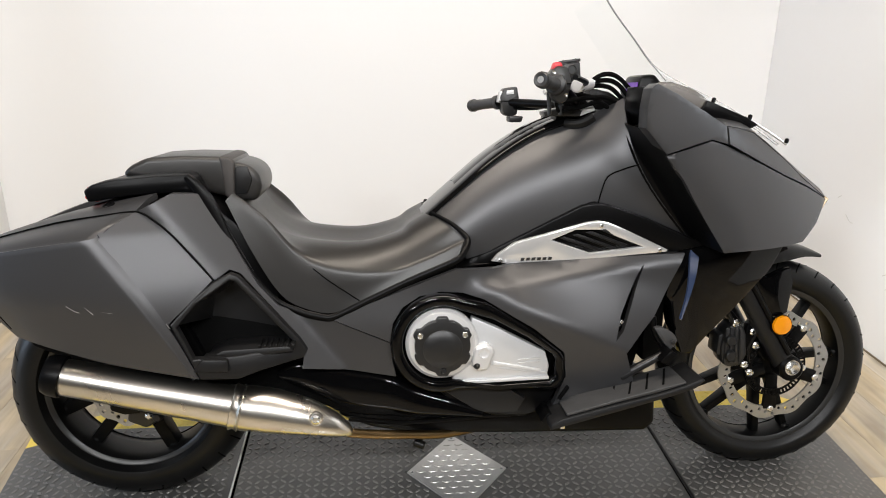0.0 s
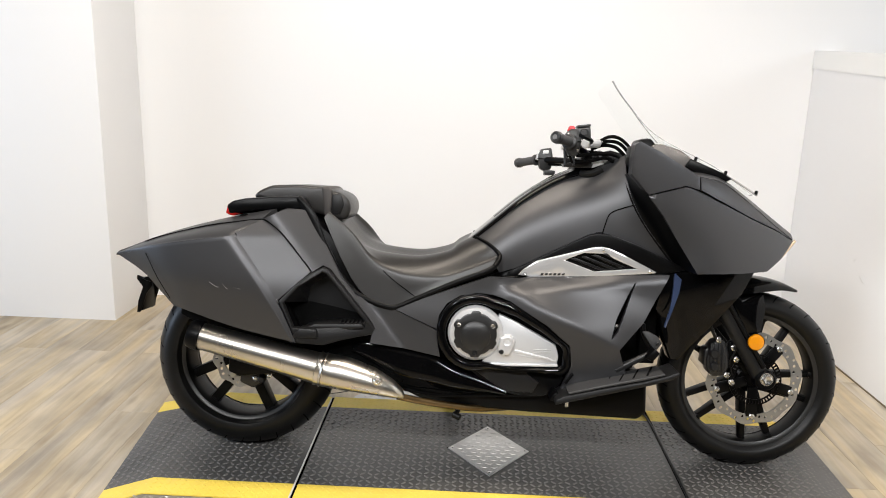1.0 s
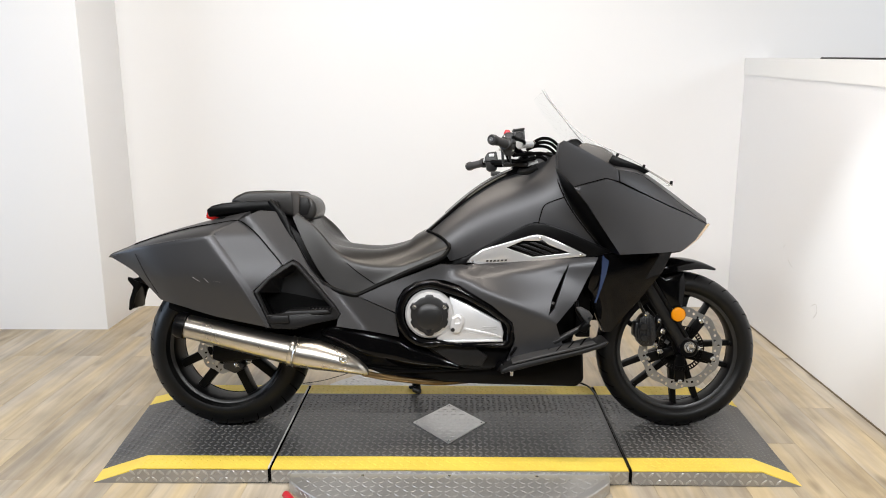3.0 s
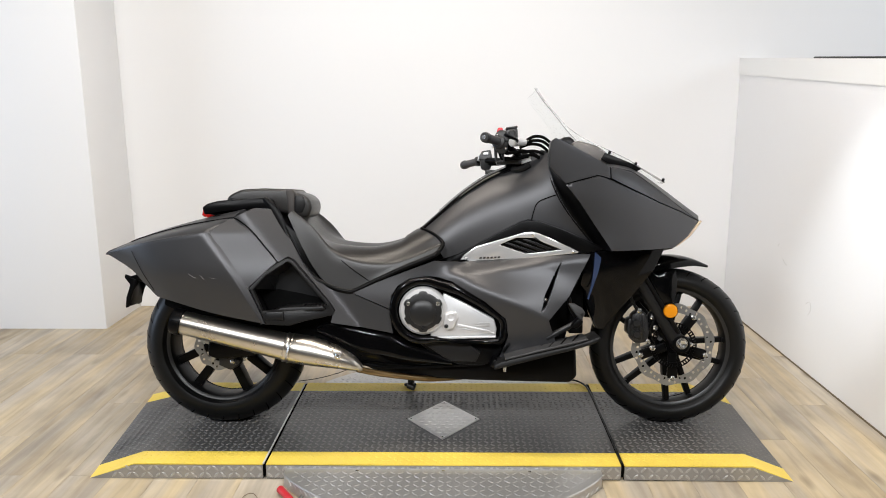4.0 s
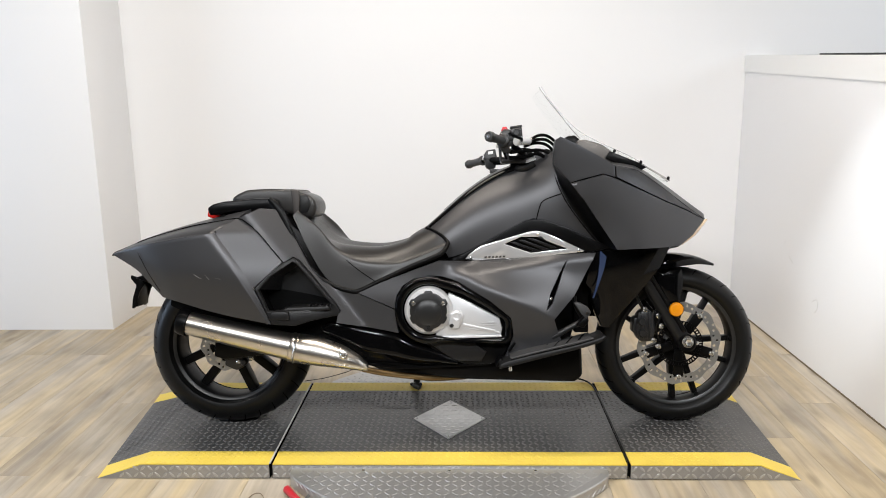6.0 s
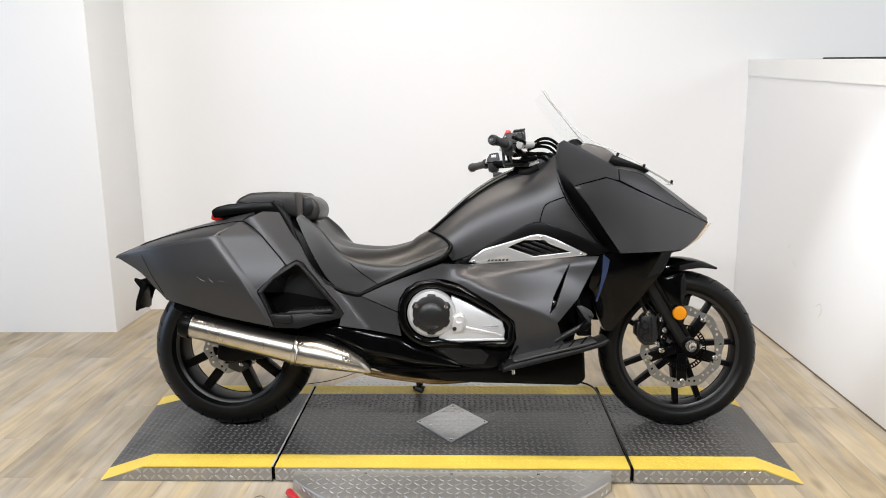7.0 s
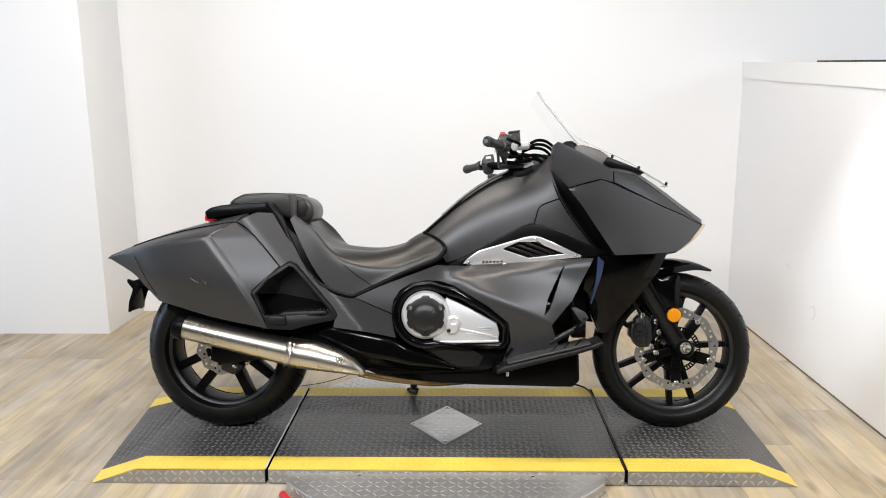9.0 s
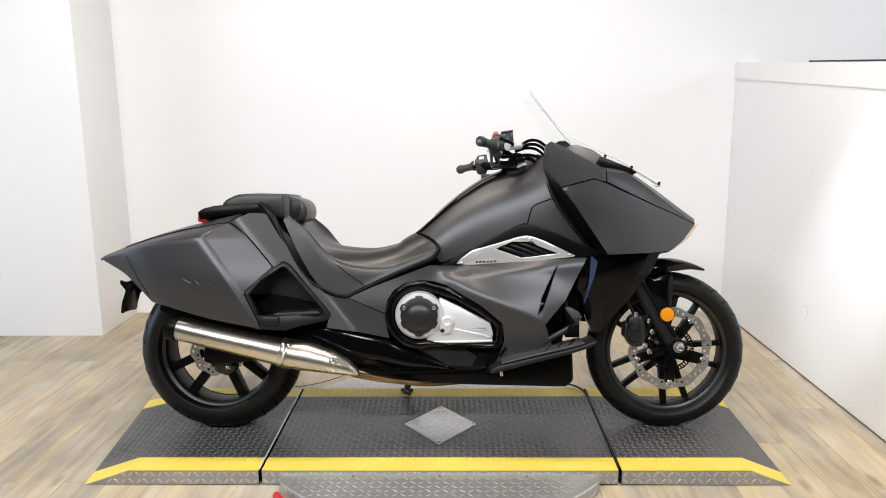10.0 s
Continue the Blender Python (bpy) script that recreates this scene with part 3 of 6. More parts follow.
for s in (-1, 1):
    m = Matrix.Translation((0.803, s * 0.147, 0.443)) @ Matrix.Rotation(radians(90 * -s), 4, "X")
    ref = part("reflector", lathe([(0.0258, 0.0), (0.0258, 0.006), (0.0232, 0.011), (0.014, 0.0135), (0.001, 0.014)], m, 28), AMBER, guard, "round amber side reflector")
    part("reflector_rim", lathe([(0.0254, -0.001), (0.0275, -0.001), (0.0275, 0.005), (0.0254, 0.005)], m, 28, closed=True), SATIN, ref)

# front brake caliper and its hose
cal = part("brake_caliper", slab([(0.672, 0.335), (0.69, 0.315), (0.728, 0.318), (0.742, 0.350), (0.738, 0.400), (0.725, 0.432), (0.695, 0.436), (0.676, 0.415), (0.668, 0.37)], -0.108, -0.05, 0.009), CALIPER, bike, "black twin-piston brake caliper")
for x, z in ((0.692, 0.350), (0.690, 0.392)):
    part("caliper_piston_cap", rod((x, -0.100, z), (x, -0.122, z), 0.017, 0.014, 16, 0.003), CALIPER, cal)
for k in range(4):
    part("caliper_fin", slab([(0.676 + 0.014 * k, 0.330), (0.683 + 0.014 * k, 0.328), (0.684 + 0.012 * k, 0.425), (0.677 + 0.012 * k, 0.425)], -0.1125, -0.105, 0.002), CALIPER, cal)
part("caliper_bridge", slab([(0.660, 0.352), (0.676, 0.342), (0.680, 0.410), (0.664, 0.402)], -0.10, -0.04, 0.006), CALIPER, cal)
part("bleed_nipple", rod((0.700, -0.085, 0.434), (0.694, -0.088, 0.456), 0.005, 0.003, 8), BOLT, cal)
part("caliper_bracket", slab([(0.735, 0.335), (0.800, 0.385), (0.79, 0.43), (0.74, 0.43)], -0.098, -0.075, 0.005), SATIN, cal)
for x, z in ((0.752, 0.413), (0.762, 0.375), (0.735, 0.323), (0.752, 0.300), (0.703, 0.437)):
    part("caliper_bolt", lathe([(0.010, 0), (0.010, 0.007), (0.006, 0.010), (0.004, 0.008)], at_side(x, 0.104, z), 12), BOLT, cal)
part("brake_hose", tube([(0.70, -0.105, 0.43), (0.668, -0.115, 0.49), (0.655, -0.11, 0.56), (0.64, -0.08, 0.68)], 0.0055), RUBBER, cal)
part("sensor_wire", tube([(0.76, -0.085, 0.32), (0.742, -0.11, 0.37), (0.755, -0.12, 0.42), (0.72, -0.12, 0.47), (0.69, -0.11, 0.53)], 0.003, 6), RUBBER, cal)

# black block behind the panels, added to stop light and sight through them
core = part("frame_core", slab([(-0.60, 0.775), (-0.50, 0.60), (-0.40, 0.45), (-0.30, 0.28), (0.40, 0.23), (0.455, 0.42), (0.47, 0.66), (0.56, 0.70), (0.70, 0.72), (0.70, 0.80), (0.56, 0.90), (0.38, 0.89), (0.22, 0.84), (0.03, 0.72), (-0.06, 0.63), (-0.3, 0.62), (-0.44, 0.68)], -0.120, 0.120, 0.01), DARK, bike)
part("tail_core", slab([(-1.05, 0.69), (-0.95, 0.738), (-0.84, 0.782), (-0.60, 0.795), (-0.45, 0.66), (-0.45, 0.50), (-0.95, 0.54)], -0.205, 0.205, 0.012), SATIN, bike, "satin black tail cover")

# tank cover with its gloss spine
tank_top = [(-0.100, 0.085, 0.733), (0.038, 0.085, 0.846), (0.141, 0.085, 0.911), (0.235, 0.092, 0.948), (0.315, 0.110, 0.984), (0.365, 0.140, 1.014)]
tank_low = [(-0.0103, 0.15, 0.6327), (0.062, 0.1501, 0.6582), (0.1805, 0.1646, 0.7224), (0.2604, 0.1744, 0.7618), (0.3197, 0.1817, 0.767), (0.5239, 0.198, 0.6804)]
tank_rows = []
for k in range(7):
    q = k / 6
    b = math.sin(math.pi * q)
    tank_rows.append([(u[0] * (1 - q) + v[0] * q - (0.052 * b if i == 5 else 0), u[1] * (1 - q) + v[1] * q + 0.023 * b, u[2] * (1 - q) + v[2] * q + 0.013 * b) for i, (u, v) in enumerate(zip(tank_top, tank_low))])
both("tank_cover", patch(tank_rows, 5, 3, 0.01), PAINT, bike, "matte dark grey painted tank cover")


def on_tank(i, q):
    """A point of the tank's surface: i along its columns, q from the spine down."""
    a, f = min(int(i), 4), i - min(int(i), 4)
    b = math.sin(math.pi * q)
    u, v = [tuple(p + (r - p) * f for p, r in zip(l[a], l[a + 1])) for l in (tank_top, tank_low)]
    return (u[0] * (1 - q) + v[0] * q - 0.052 * b * max(0, i - 4), -(u[1] * (1 - q) + v[1] * q + 0.023 * b) - 0.0015, u[2] * (1 - q) + v[2] * q + 0.013 * b)


gap_line = [on_tank(3.66, 1.0), on_tank(3.80, 0.88), on_tank(4.02, 0.74), on_tank(4.42, 0.60), on_tank(4.98, 0.50)]
both("panel_gap", tube(gap_line, 0.0018, 6, 5), DARK, bike)
# black strip in place of the dark reflection the bars leave here
part("cable_boot", tube([on_tank(3.05, -0.02), on_tank(3.25, 0.04), on_tank(3.5, 0.07), on_tank(3.8, 0.05)], 0.013, 10, 4), RUBBER, bike)
sp = [(-0.112, 0.730), (-0.03, 0.802), (0.038, 0.861), (0.10, 0.906), (0.160, 0.941), (0.225, 0.967), (0.29, 0.980)]
part("spine_cover", patch([[(x, w, z + h) for x, z in sp] for w, h in ((0.098, -0.018), (0.088, -0.005), (0.05, -0.001), (0.0, 0.0), (-0.05, -0.001), (-0.088, -0.005), (-0.098, -0.018))], 3, 2, 0.012), GLOSS, bike, "black spine cover over the tank")
part("spine_lid", patch([[(x, w, z + h) for x, z in sp[1:6]] for w, h in ((0.048, -0.002), (0.03, 0.003), (0.0, 0.004), (-0.03, 0.003), (-0.048, -0.002))], 3, 2, 0.008), GLOSS, bike)

# black band and bright vent below the tank
band_low = [(0.5505, 0.205, 0.6647), (0.4578, 0.205, 0.6487), (0.2567, 0.181, 0.6347), (0.0486, 0.1554, 0.6185), (-0.0311, 0.147, 0.6071)]
both("side_band", shell([(-0.0364, 0.134, 0.6216), (0.0487, 0.1544, 0.6533), (0.1804, 0.1786, 0.7235), (0.2599, 0.1924, 0.765), (0.2892, 0.1971, 0.7703), (0.3185, 0.2017, 0.7693), (0.408, 0.217, 0.738), (0.5548, 0.222, 0.671)] + band_low, 0.03, 0.005), SATIN, bike, "satin black band under the tank cover")
vent_out = [(0.0488, 0.1684, 0.6294), (0.0643, 0.1723, 0.6482), (0.1035, 0.1791, 0.6765), (0.269, 0.2036, 0.726), (0.2974, 0.2071, 0.7303), (0.3196, 0.2099, 0.7263), (0.3568, 0.2145, 0.7112), (0.4632, 0.222, 0.6608), (0.4581, 0.222, 0.6558), (0.1589, 0.1839, 0.6233), (0.0993, 0.1766, 0.6216)]
vent_in = [(0.1876, 0.1915, 0.6833), (0.2446, 0.1995, 0.7084), (0.2974, 0.2061, 0.7088), (0.404, 0.2165, 0.6676), (0.2791, 0.2008, 0.6522)]
for s, vent in zip((1, -1), both("side_vent", shell(vent_out, 0.014, 0.003, holes=[vent_in]), CHROME, bike, "bright chrome vent trim")):
    part("vent_backing", slab([(p[0], p[2]) for p in vent_in], *sorted((-0.176 * s, -0.172 * s)), 0), DARK, vent)
    for k in range(4):
        x0, z0 = 0.205 + 0.031 * k, 0.689 + 0.0067 * k
        x1, z1 = x0 + 0.101 - 0.006 * k, z0 - 0.034 + 0.0005 * k
        louvre = slab([(x0, z0), (x0 + 0.014, z0 + 0.003), (x1 + 0.014, z1 + 0.002), (x1, z1 - 0.002)], *sorted((-(0.194 + 0.005 * k) * s, -(0.186 + 0.005 * k) * s)), 0.002)
        part("slat", louvre, GREYPLASTIC, vent)
    for x, w, z in ((0.0684, 0.1765, 0.6339), (0.4429, 0.2215, 0.6608), (0.3029, 0.2085, 0.7193)):
        part("vent_screw", lathe([(0.005, 0), (0.005, 0.002), (0.003, 0.003)], Matrix.Translation((x, -w * s, z)) @ Matrix.Rotation(radians(90 * s), 4, "X"), 12), BOLT, vent)
    for k in range(6):
        x, z = 0.1156 + 0.0129 * k, 0.6331 + 0.0006 * k
        part("badge_bar", slab([(x, z), (x + 0.0082, z + 0.0005), (x + 0.0102, z + 0.0067), (x + 0.002, z + 0.0062)], *sorted((-(0.178 + 0.0017 * k) * s, -(0.1835 + 0.0017 * k) * s)), 0), CALIPER, vent)

# side cowl: a ridge runs from the seat down towards the front wheel
ring_edge = [(0.020, 0.262, 0.560), (0.070, 0.263, 0.530), (0.134, 0.264, 0.492), (0.206, 0.264, 0.432), (0.214, 0.264, 0.370)]
cowl_out = [(-0.0434, 0.154, 0.6303), (0.0485, 0.1624, 0.6233), (0.2863, 0.1918, 0.6396), (0.4621, 0.212, 0.6521), (0.5025, 0.212, 0.6526), (0.425, 0.260, 0.508), (0.352, 0.272, 0.428), (0.366, 0.267, 0.385), (0.382, 0.262, 0.340), (0.173, 0.262, 0.268), (0.192, 0.262, 0.311)] + ring_edge[::-1] + [(-0.03, 0.262, 0.576), (-0.080, 0.258, 0.580), (-0.13, 0.256, 0.570), (-0.170, 0.254, 0.545), (-0.192, 0.252, 0.510), (-0.199, 0.250, 0.466), (-0.324, 0.246, 0.520), (-0.244, 0.246, 0.556)]
slot = [(0.402, 0.256, 0.628), (0.395, 0.256, 0.622), (0.340, 0.268, 0.515), (0.326, 0.276, 0.458), (0.346, 0.271, 0.480), (0.372, 0.264, 0.545)]


def cowl_width(x, z):
    """The cowl swells to a ridge that falls from the seat towards the front wheel."""
    d = z - (0.592 - 0.4528 * x)
    swell = 0.026 * ease(-0.06, 0.2, x) * (1 - ease(0.33, 0.47, x))
    side = math.sqrt(d * d + 0.0022 ** 2) / (0.18 if d > 0 else 0.14)
    inner = (0.094 - 0.058 * min(1.0, max(0.0, (x + 0.02) / 0.46))) * ease(-0.05, 0.15, x)
    outer = 0.248 + 0.012 * (1 - ease(0.48, 0.60, z)) + swell * max(0.0, 1 - side)
    crease = 0.578 + 0.118 * x
    facet = min(1.0, max(0.0, d) / max(0.045, crease - (0.592 - 0.4528 * x)))
    strip = min(1.0, max(0.0, (z - crease) / 0.036))
    return outer - inner * (0.38 * facet + 0.62 * strip)


for s, c in zip((1, -1), both("side_cowl", shell(cowl_out, 0.02, 0.003, holes=[slot], field=cowl_width), PAINT, bike, "matte dark grey painted side cowl", 40)):
    part("slot_fitting", rod((0.338, -0.245 * s, 0.487), (0.345, -0.262 * s, 0.500), 0.008, 0.006, 10, 0.002), BOLT, c)
    part("slot_link", rod((0.332, -0.25 * s, 0.470), (0.345, -0.25 * s, 0.500), 0.006, None, 8), SATIN, c)
    part("cowl_hook", slab([(0.192, 0.318), (0.200, 0.314), (0.222, 0.345), (0.215, 0.352)], -0.268 * s, -0.276 * s, 0.003), SATIN, c)

# rear side cover and the gloss trim round the seat
cover_out = [(-0.725, 0.782), (-0.66, 0.816), (-0.610, 0.812), (-0.590, 0.803), (-0.556, 0.735), (-0.490, 0.612), (-0.447, 0.561), (-0.392, 0.536), (-0.330, 0.519), (-0.199, 0.460), (-0.194, 0.416), (-0.186, 0.378), (-0.318, 0.404), (-0.396, 0.422), (-0.392, 0.450), (-0.400, 0.488), (-0.524, 0.640), (-0.545, 0.650), (-0.573, 0.632), (-0.600, 0.668), (-0.652, 0.732), (-0.685, 0.762), (-0.709, 0.777)]


def cover_width(x, z):
    w = 0.3065 - 0.581 * (x + 0.655) - 0.4447 * (z - 0.732)
    w = 0.306 - math.sqrt(max(0.0, 0.306 - w) ** 2 + 0.006 ** 2) + 0.003
    return max(w, 0.250) if x > -0.45 else max(w, 0.238)


both("rear_side_cover", shell(cover_out, 0.03, 0.003, field=cover_width), PAINT, bike, "matte dark grey painted rear side cover", 40)


def ribbon(line, swell=0.005, thick=0.010):
    """A strip on the bike's side along points of (x, width, z, half breadth), rounded across."""
    path = resample([Vector(p) for p in line], 5)
    rows = [[], [], [], [], []]
    for k, p in enumerate(path):
        d = path[min(k + 1, len(path) - 1)] - path[max(k - 1, 0)]
        n = Vector((-d[2], d[0])).normalized()
        for row, q in zip(rows, (-1.0, -0.6, 0.0, 0.6, 1.0)):
            row.append((p[0] + n.x * p[3] * q, p[1] + swell * (1 - q * q), p[2] + n.y * p[3] * q))
    return patch(rows, 1, 2, thick)


trim_line = [(-0.634, 0.236, 0.850, 0.008), (-0.612, 0.241, 0.826, 0.013), (-0.588, 0.246, 0.790, 0.016), (-0.559, 0.250, 0.727, 0.012), (-0.5276, 0.251, 0.668, 0.010), (-0.491, 0.252, 0.610, 0.009), (-0.450, 0.252, 0.566, 0.0085), (-0.400, 0.251, 0.540, 0.0085),
             (-0.357, 0.250, 0.527, 0.0085), (-0.332, 0.250, 0.5245, 0.0085), (-0.302, 0.249, 0.535, 0.0085), (-0.255, 0.248, 0.558, 0.0085), (-0.146, 0.246, 0.608, 0.0085), (-0.048, 0.240, 0.648, 0.0085), (-0.024, 0.222, 0.666, 0.008), (-0.013, 0.200, 0.688, 0.007), (-0.024, 0.184, 0.704, 0.006), (-0.052, 0.150, 0.724, 0.005), (-0.096, 0.104, 0.742, 0.004)]
both("seat_trim", ribbon(trim_line), SATIN, bike, "satin black trim strip round the seat", 60)

# seat: low edge, ridge and crown of each rib, from the pad to the tank
seat_cols = [
    [(-0.560, 0.206, 0.790), (-0.545, 0.196, 0.806), (-0.533, 0.784)],
    [(-0.503, 0.215, 0.668), (-0.474, 0.198, 0.748), (-0.482, 0.722)],
    [(-0.445, 0.216, 0.572), (-0.412, 0.200, 0.674), (-0.427, 0.690)],
    [(-0.388, 0.216, 0.537), (-0.352, 0.202, 0.638), (-0.345, 0.676)],
    [(-0.325, 0.216, 0.527), (-0.272, 0.203, 0.622), (-0.255, 0.674)],
    [(-0.248, 0.214, 0.560), (-0.190, 0.202, 0.626), (-0.172, 0.694)],
    [(-0.130, 0.212, 0.613), (-0.108, 0.200, 0.650), (-0.143, 0.716)],
    [(-0.035, 0.205, 0.650), (-0.022, 0.190, 0.688), (-0.104, 0.737)],
]
rows = []
for low, ridge, (xc, zc) in seat_cols:
    mix = lambda q: tuple(a + (b - a) * q for a, b in zip(low, ridge))
    xr, wr, zr = ridge
    dip = 0.020 * math.sin(math.pi * min(1, max(0, (xc + 0.515) / 0.439)))
    side = [low, mix(0.45), mix(0.82), (xr, wr - 0.005, zr + 0.001), (xr + 0.35 * (xc - xr), 0.172, zr + 0.52 * (zc - zr)),
            (xr + 0.75 * (xc - xr), 0.138, zr + 0.90 * (zc - zr)), (xc, 0.100, zc), (xc, 0.05, zc - 0.6 * dip), (xc, 0, zc - dip)]
    rows.append(side + [(x, -w, z) for x, w, z in side[-2::-1]])
seat = part("seat", patch(rows, 4, 5, 0.004), VINYL, bike, "low black vinyl rider seat with a smooth side skirt", 50)
both("seat_seam", tube([(-0.372, -0.2065, 0.631), (-0.340, -0.2095, 0.604), (-0.300, -0.2125, 0.576), (-0.246, -0.2150, 0.539)], 0.0014, 6, 4), DARK, seat)

pad = part("back_pad", slab([(-0.800, 0.842), (-0.785, 0.862), (-0.742, 0.882), (-0.66, 0.886), (-0.575, 0.883), (-0.545, 0.876), (-0.545, 0.796), (-0.570, 0.790), (-0.66, 0.815)], -0.145, 0.070, 0.016, 4), VINYL, bike, "black vinyl folding back pad")
part("pad_end", slab([(-0.556, 0.872), (-0.526, 0.868), (-0.499, 0.852), (-0.487, 0.828), (-0.489, 0.800), (-0.504, 0.778), (-0.556, 0.786)], -0.145, 0.055, 0.015, 4), VINYL, pad)
part("strap", slab([(-0.583, 0.8845), (-0.556, 0.8815), (-0.545, 0.868), (-0.548, 0.786), (-0.572, 0.790), (-0.580, 0.87)], -0.1475, 0.0725, 0.0155, 4), STRAP, pad, "brown-grey webbing strap round the pad")
part("pad_buckle", slab([(-0.546, 0.860), (-0.518, 0.862), (-0.508, 0.83), (-0.52, 0.798), (-0.548, 0.794)], -0.149, -0.140, 0.004), GREYPLASTIC, pad)
rail = part("grab_rail", slab([(-0.858, 0.818), (-0.838, 0.832), (-0.80, 0.841), (-0.700, 0.850), (-0.639, 0.852), (-0.622, 0.846), (-0.606, 0.806), (-0.655, 0.812), (-0.761, 0.806), (-0.850, 0.792)], -0.225, -0.150, 0.006), SATIN, bike, "gloss black grab rail round the pad")
part("rail_side", slab([(-0.858, 0.818), (-0.838, 0.832), (-0.80, 0.841), (-0.700, 0.850), (-0.639, 0.852), (-0.622, 0.846), (-0.606, 0.806), (-0.655, 0.812), (-0.761, 0.806), (-0.850, 0.792)], 0.150, 0.225, 0.006), SATIN, rail)
part("rail_back", slab([(-0.865, 0.810), (-0.845, 0.828), (-0.70, 0.842), (-0.62, 0.838), (-0.62, 0.80), (-0.85, 0.790)], -0.152, 0.152, 0.005), SATIN, rail)
part("tail_light", slab([(-0.896, 0.786), (-0.890, 0.814), (-0.860, 0.818), (-0.838, 0.790), (-0.87, 0.778)], -0.12, 0.12, 0.006), REDLENS, bike, "red tail light below the rail")


def pannier(s):
    """A faceted side case with its foot-rest pocket; s = 1 right, -1 left."""
    def put(name, bm, mat, parent, label="", angle=24):
        if s < 0:
            other = mirrored(bm)
            bm.free()
            bm = other
        return part(name, bm, mat, parent, label, angle)

    ridge = [(-1.190, 0.245, 0.658), (-1.060, 0.312, 0.690), (-0.935, 0.345, 0.712), (-0.805, 0.3605, 0.731)]
    rows = [
        [(-1.190, 0.245, 0.658), (-1.060, 0.312, 0.690), (-0.935, 0.345, 0.712), (-0.835, 0.3605, 0.7265), (-0.805, 0.3600, 0.731), (-0.786, 0.351, 0.734)],
        [(-1.095, 0.275, 0.608), (-0.985, 0.335, 0.608), (-0.855, 0.363, 0.608), (-0.742, 0.3725, 0.606), (-0.716, 0.3705, 0.606), (-0.698, 0.362, 0.608)],
        [(-1.045, 0.280, 0.558), (-0.955, 0.327, 0.552), (-0.822, 0.354, 0.537), (-0.685, 0.3670, 0.518), (-0.662, 0.3645, 0.515), (-0.648, 0.358, 0.517)],
        [(-1.000, 0.285, 0.512), (-0.925, 0.318, 0.497), (-0.790, 0.340, 0.462), (-0.634, 0.3525, 0.432), (-0.617, 0.3515, 0.428), (-0.609, 0.348, 0.426)],
    ]
    seam = [(-1.192, 0.242, 0.6605), (-1.050, 0.248, 0.716), (-0.905, 0.268, 0.754), (-0.727, 0.302, 0.782)]
    seam6 = [(-1.192, 0.242, 0.6605), (-1.050, 0.248, 0.716), (-0.905, 0.268, 0.754), (-0.775, 0.294, 0.7775), (-0.748, 0.299, 0.781), (-0.727, 0.302, 0.782)]
    slope6 = [(-1.191, 0.243, 0.6597), (-1.056, 0.285, 0.705), (-0.920, 0.315, 0.736), (-0.808, 0.334, 0.752), (-0.784, 0.336, 0.756), (-0.768, 0.333, 0.758)]
    step = lambda a, b, q: [tuple(u + (v - u) * q for u, v in zip(p, r)) for p, r in zip(a, b)]
    near_up, near_low = step(rows[0], slope6, 0.22), step(rows[0], rows[1], 0.07)
    top = [(-1.170, 0.235, 0.669), (-1.030, 0.205, 0.727), (-0.880, 0.200, 0.774), (-0.700, 0.235, 0.813)]
    case = put("pannier", patch([seam6, slope6, near_up, near_low] + rows[1:], 5, 4, 0.006, True, True), PAINT, bike, "matte dark grey hard pannier with scuffs", 60)
    put("pannier_shoulder", patch([top, [tuple((a + b) / 2 + (0.004 if i == 2 else 0) for i, (a, b) in enumerate(zip(p, q))) for p, q in zip(top, seam)], seam], 4, 3, 0.012), PAINT, case)
    def front_width(x, z):
        top = 0.352 + 0.020 * ease(0.428, 0.60, z) - 0.011 * ease(0.61, 0.74, z)
        return top - 0.38 * max(0.0, x + 0.615 + (z - 0.428) * 0.627) - 0.30 * max(0.0, z - 0.734)

    put("lid_front", shell([(-0.788, 0.7335), (-0.769, 0.757), (-0.727, 0.782), (-0.711, 0.7775), (-0.688, 0.7615), (-0.655, 0.7315), (-0.603, 0.6675), (-0.578, 0.632), (-0.612, 0.600), (-0.662, 0.552), (-0.664, 0.530), (-0.609, 0.424), (-0.611, 0.427), (-0.650, 0.516), (-0.700, 0.608)], 0.015, 0, field=front_width), PAINT, case, angle=45)
    put("case_back", slab([(-1.17, 0.655), (-1.0, 0.715), (-0.80, 0.775), (-0.66, 0.74), (-0.58, 0.62), (-0.66, 0.535), (-0.61, 0.432), (-0.80, 0.468), (-0.92, 0.50), (-0.99, 0.52)], -0.255, -0.20, 0.01), SATIN, case)
    put("case_floor", shell([(-1.000, 0.287, 0.515), (-0.925, 0.318, 0.500), (-0.790, 0.340, 0.466), (-0.617, 0.350, 0.432), (-0.617, 0.24, 0.442), (-0.79, 0.24, 0.476), (-0.925, 0.24, 0.510), (-0.99, 0.24, 0.530)], 0.012, 0), SATIN, case)
    put("lid_seam", tube([(-1.10, -0.248, 0.6995), (-1.050, -0.2490, 0.7175), (-0.905, -0.2690, 0.7555), (-0.80, -0.290, 0.7735), (-0.735, -0.3010, 0.7830), (-0.712, -0.3042, 0.7795), (-0.687, -0.3060, 0.7622), (-0.654, -0.3078, 0.7322), (-0.602, -0.3078, 0.6680), (-0.575, -0.306, 0.633)], 0.0021, 6, 3), DARK, case)
    put("end_seam", tube([(-1.074, -0.3075, 0.6700), (-1.035, -0.318, 0.600), (-1.002, -0.302, 0.535)], 0.0012, 6, 3), DARK, case)
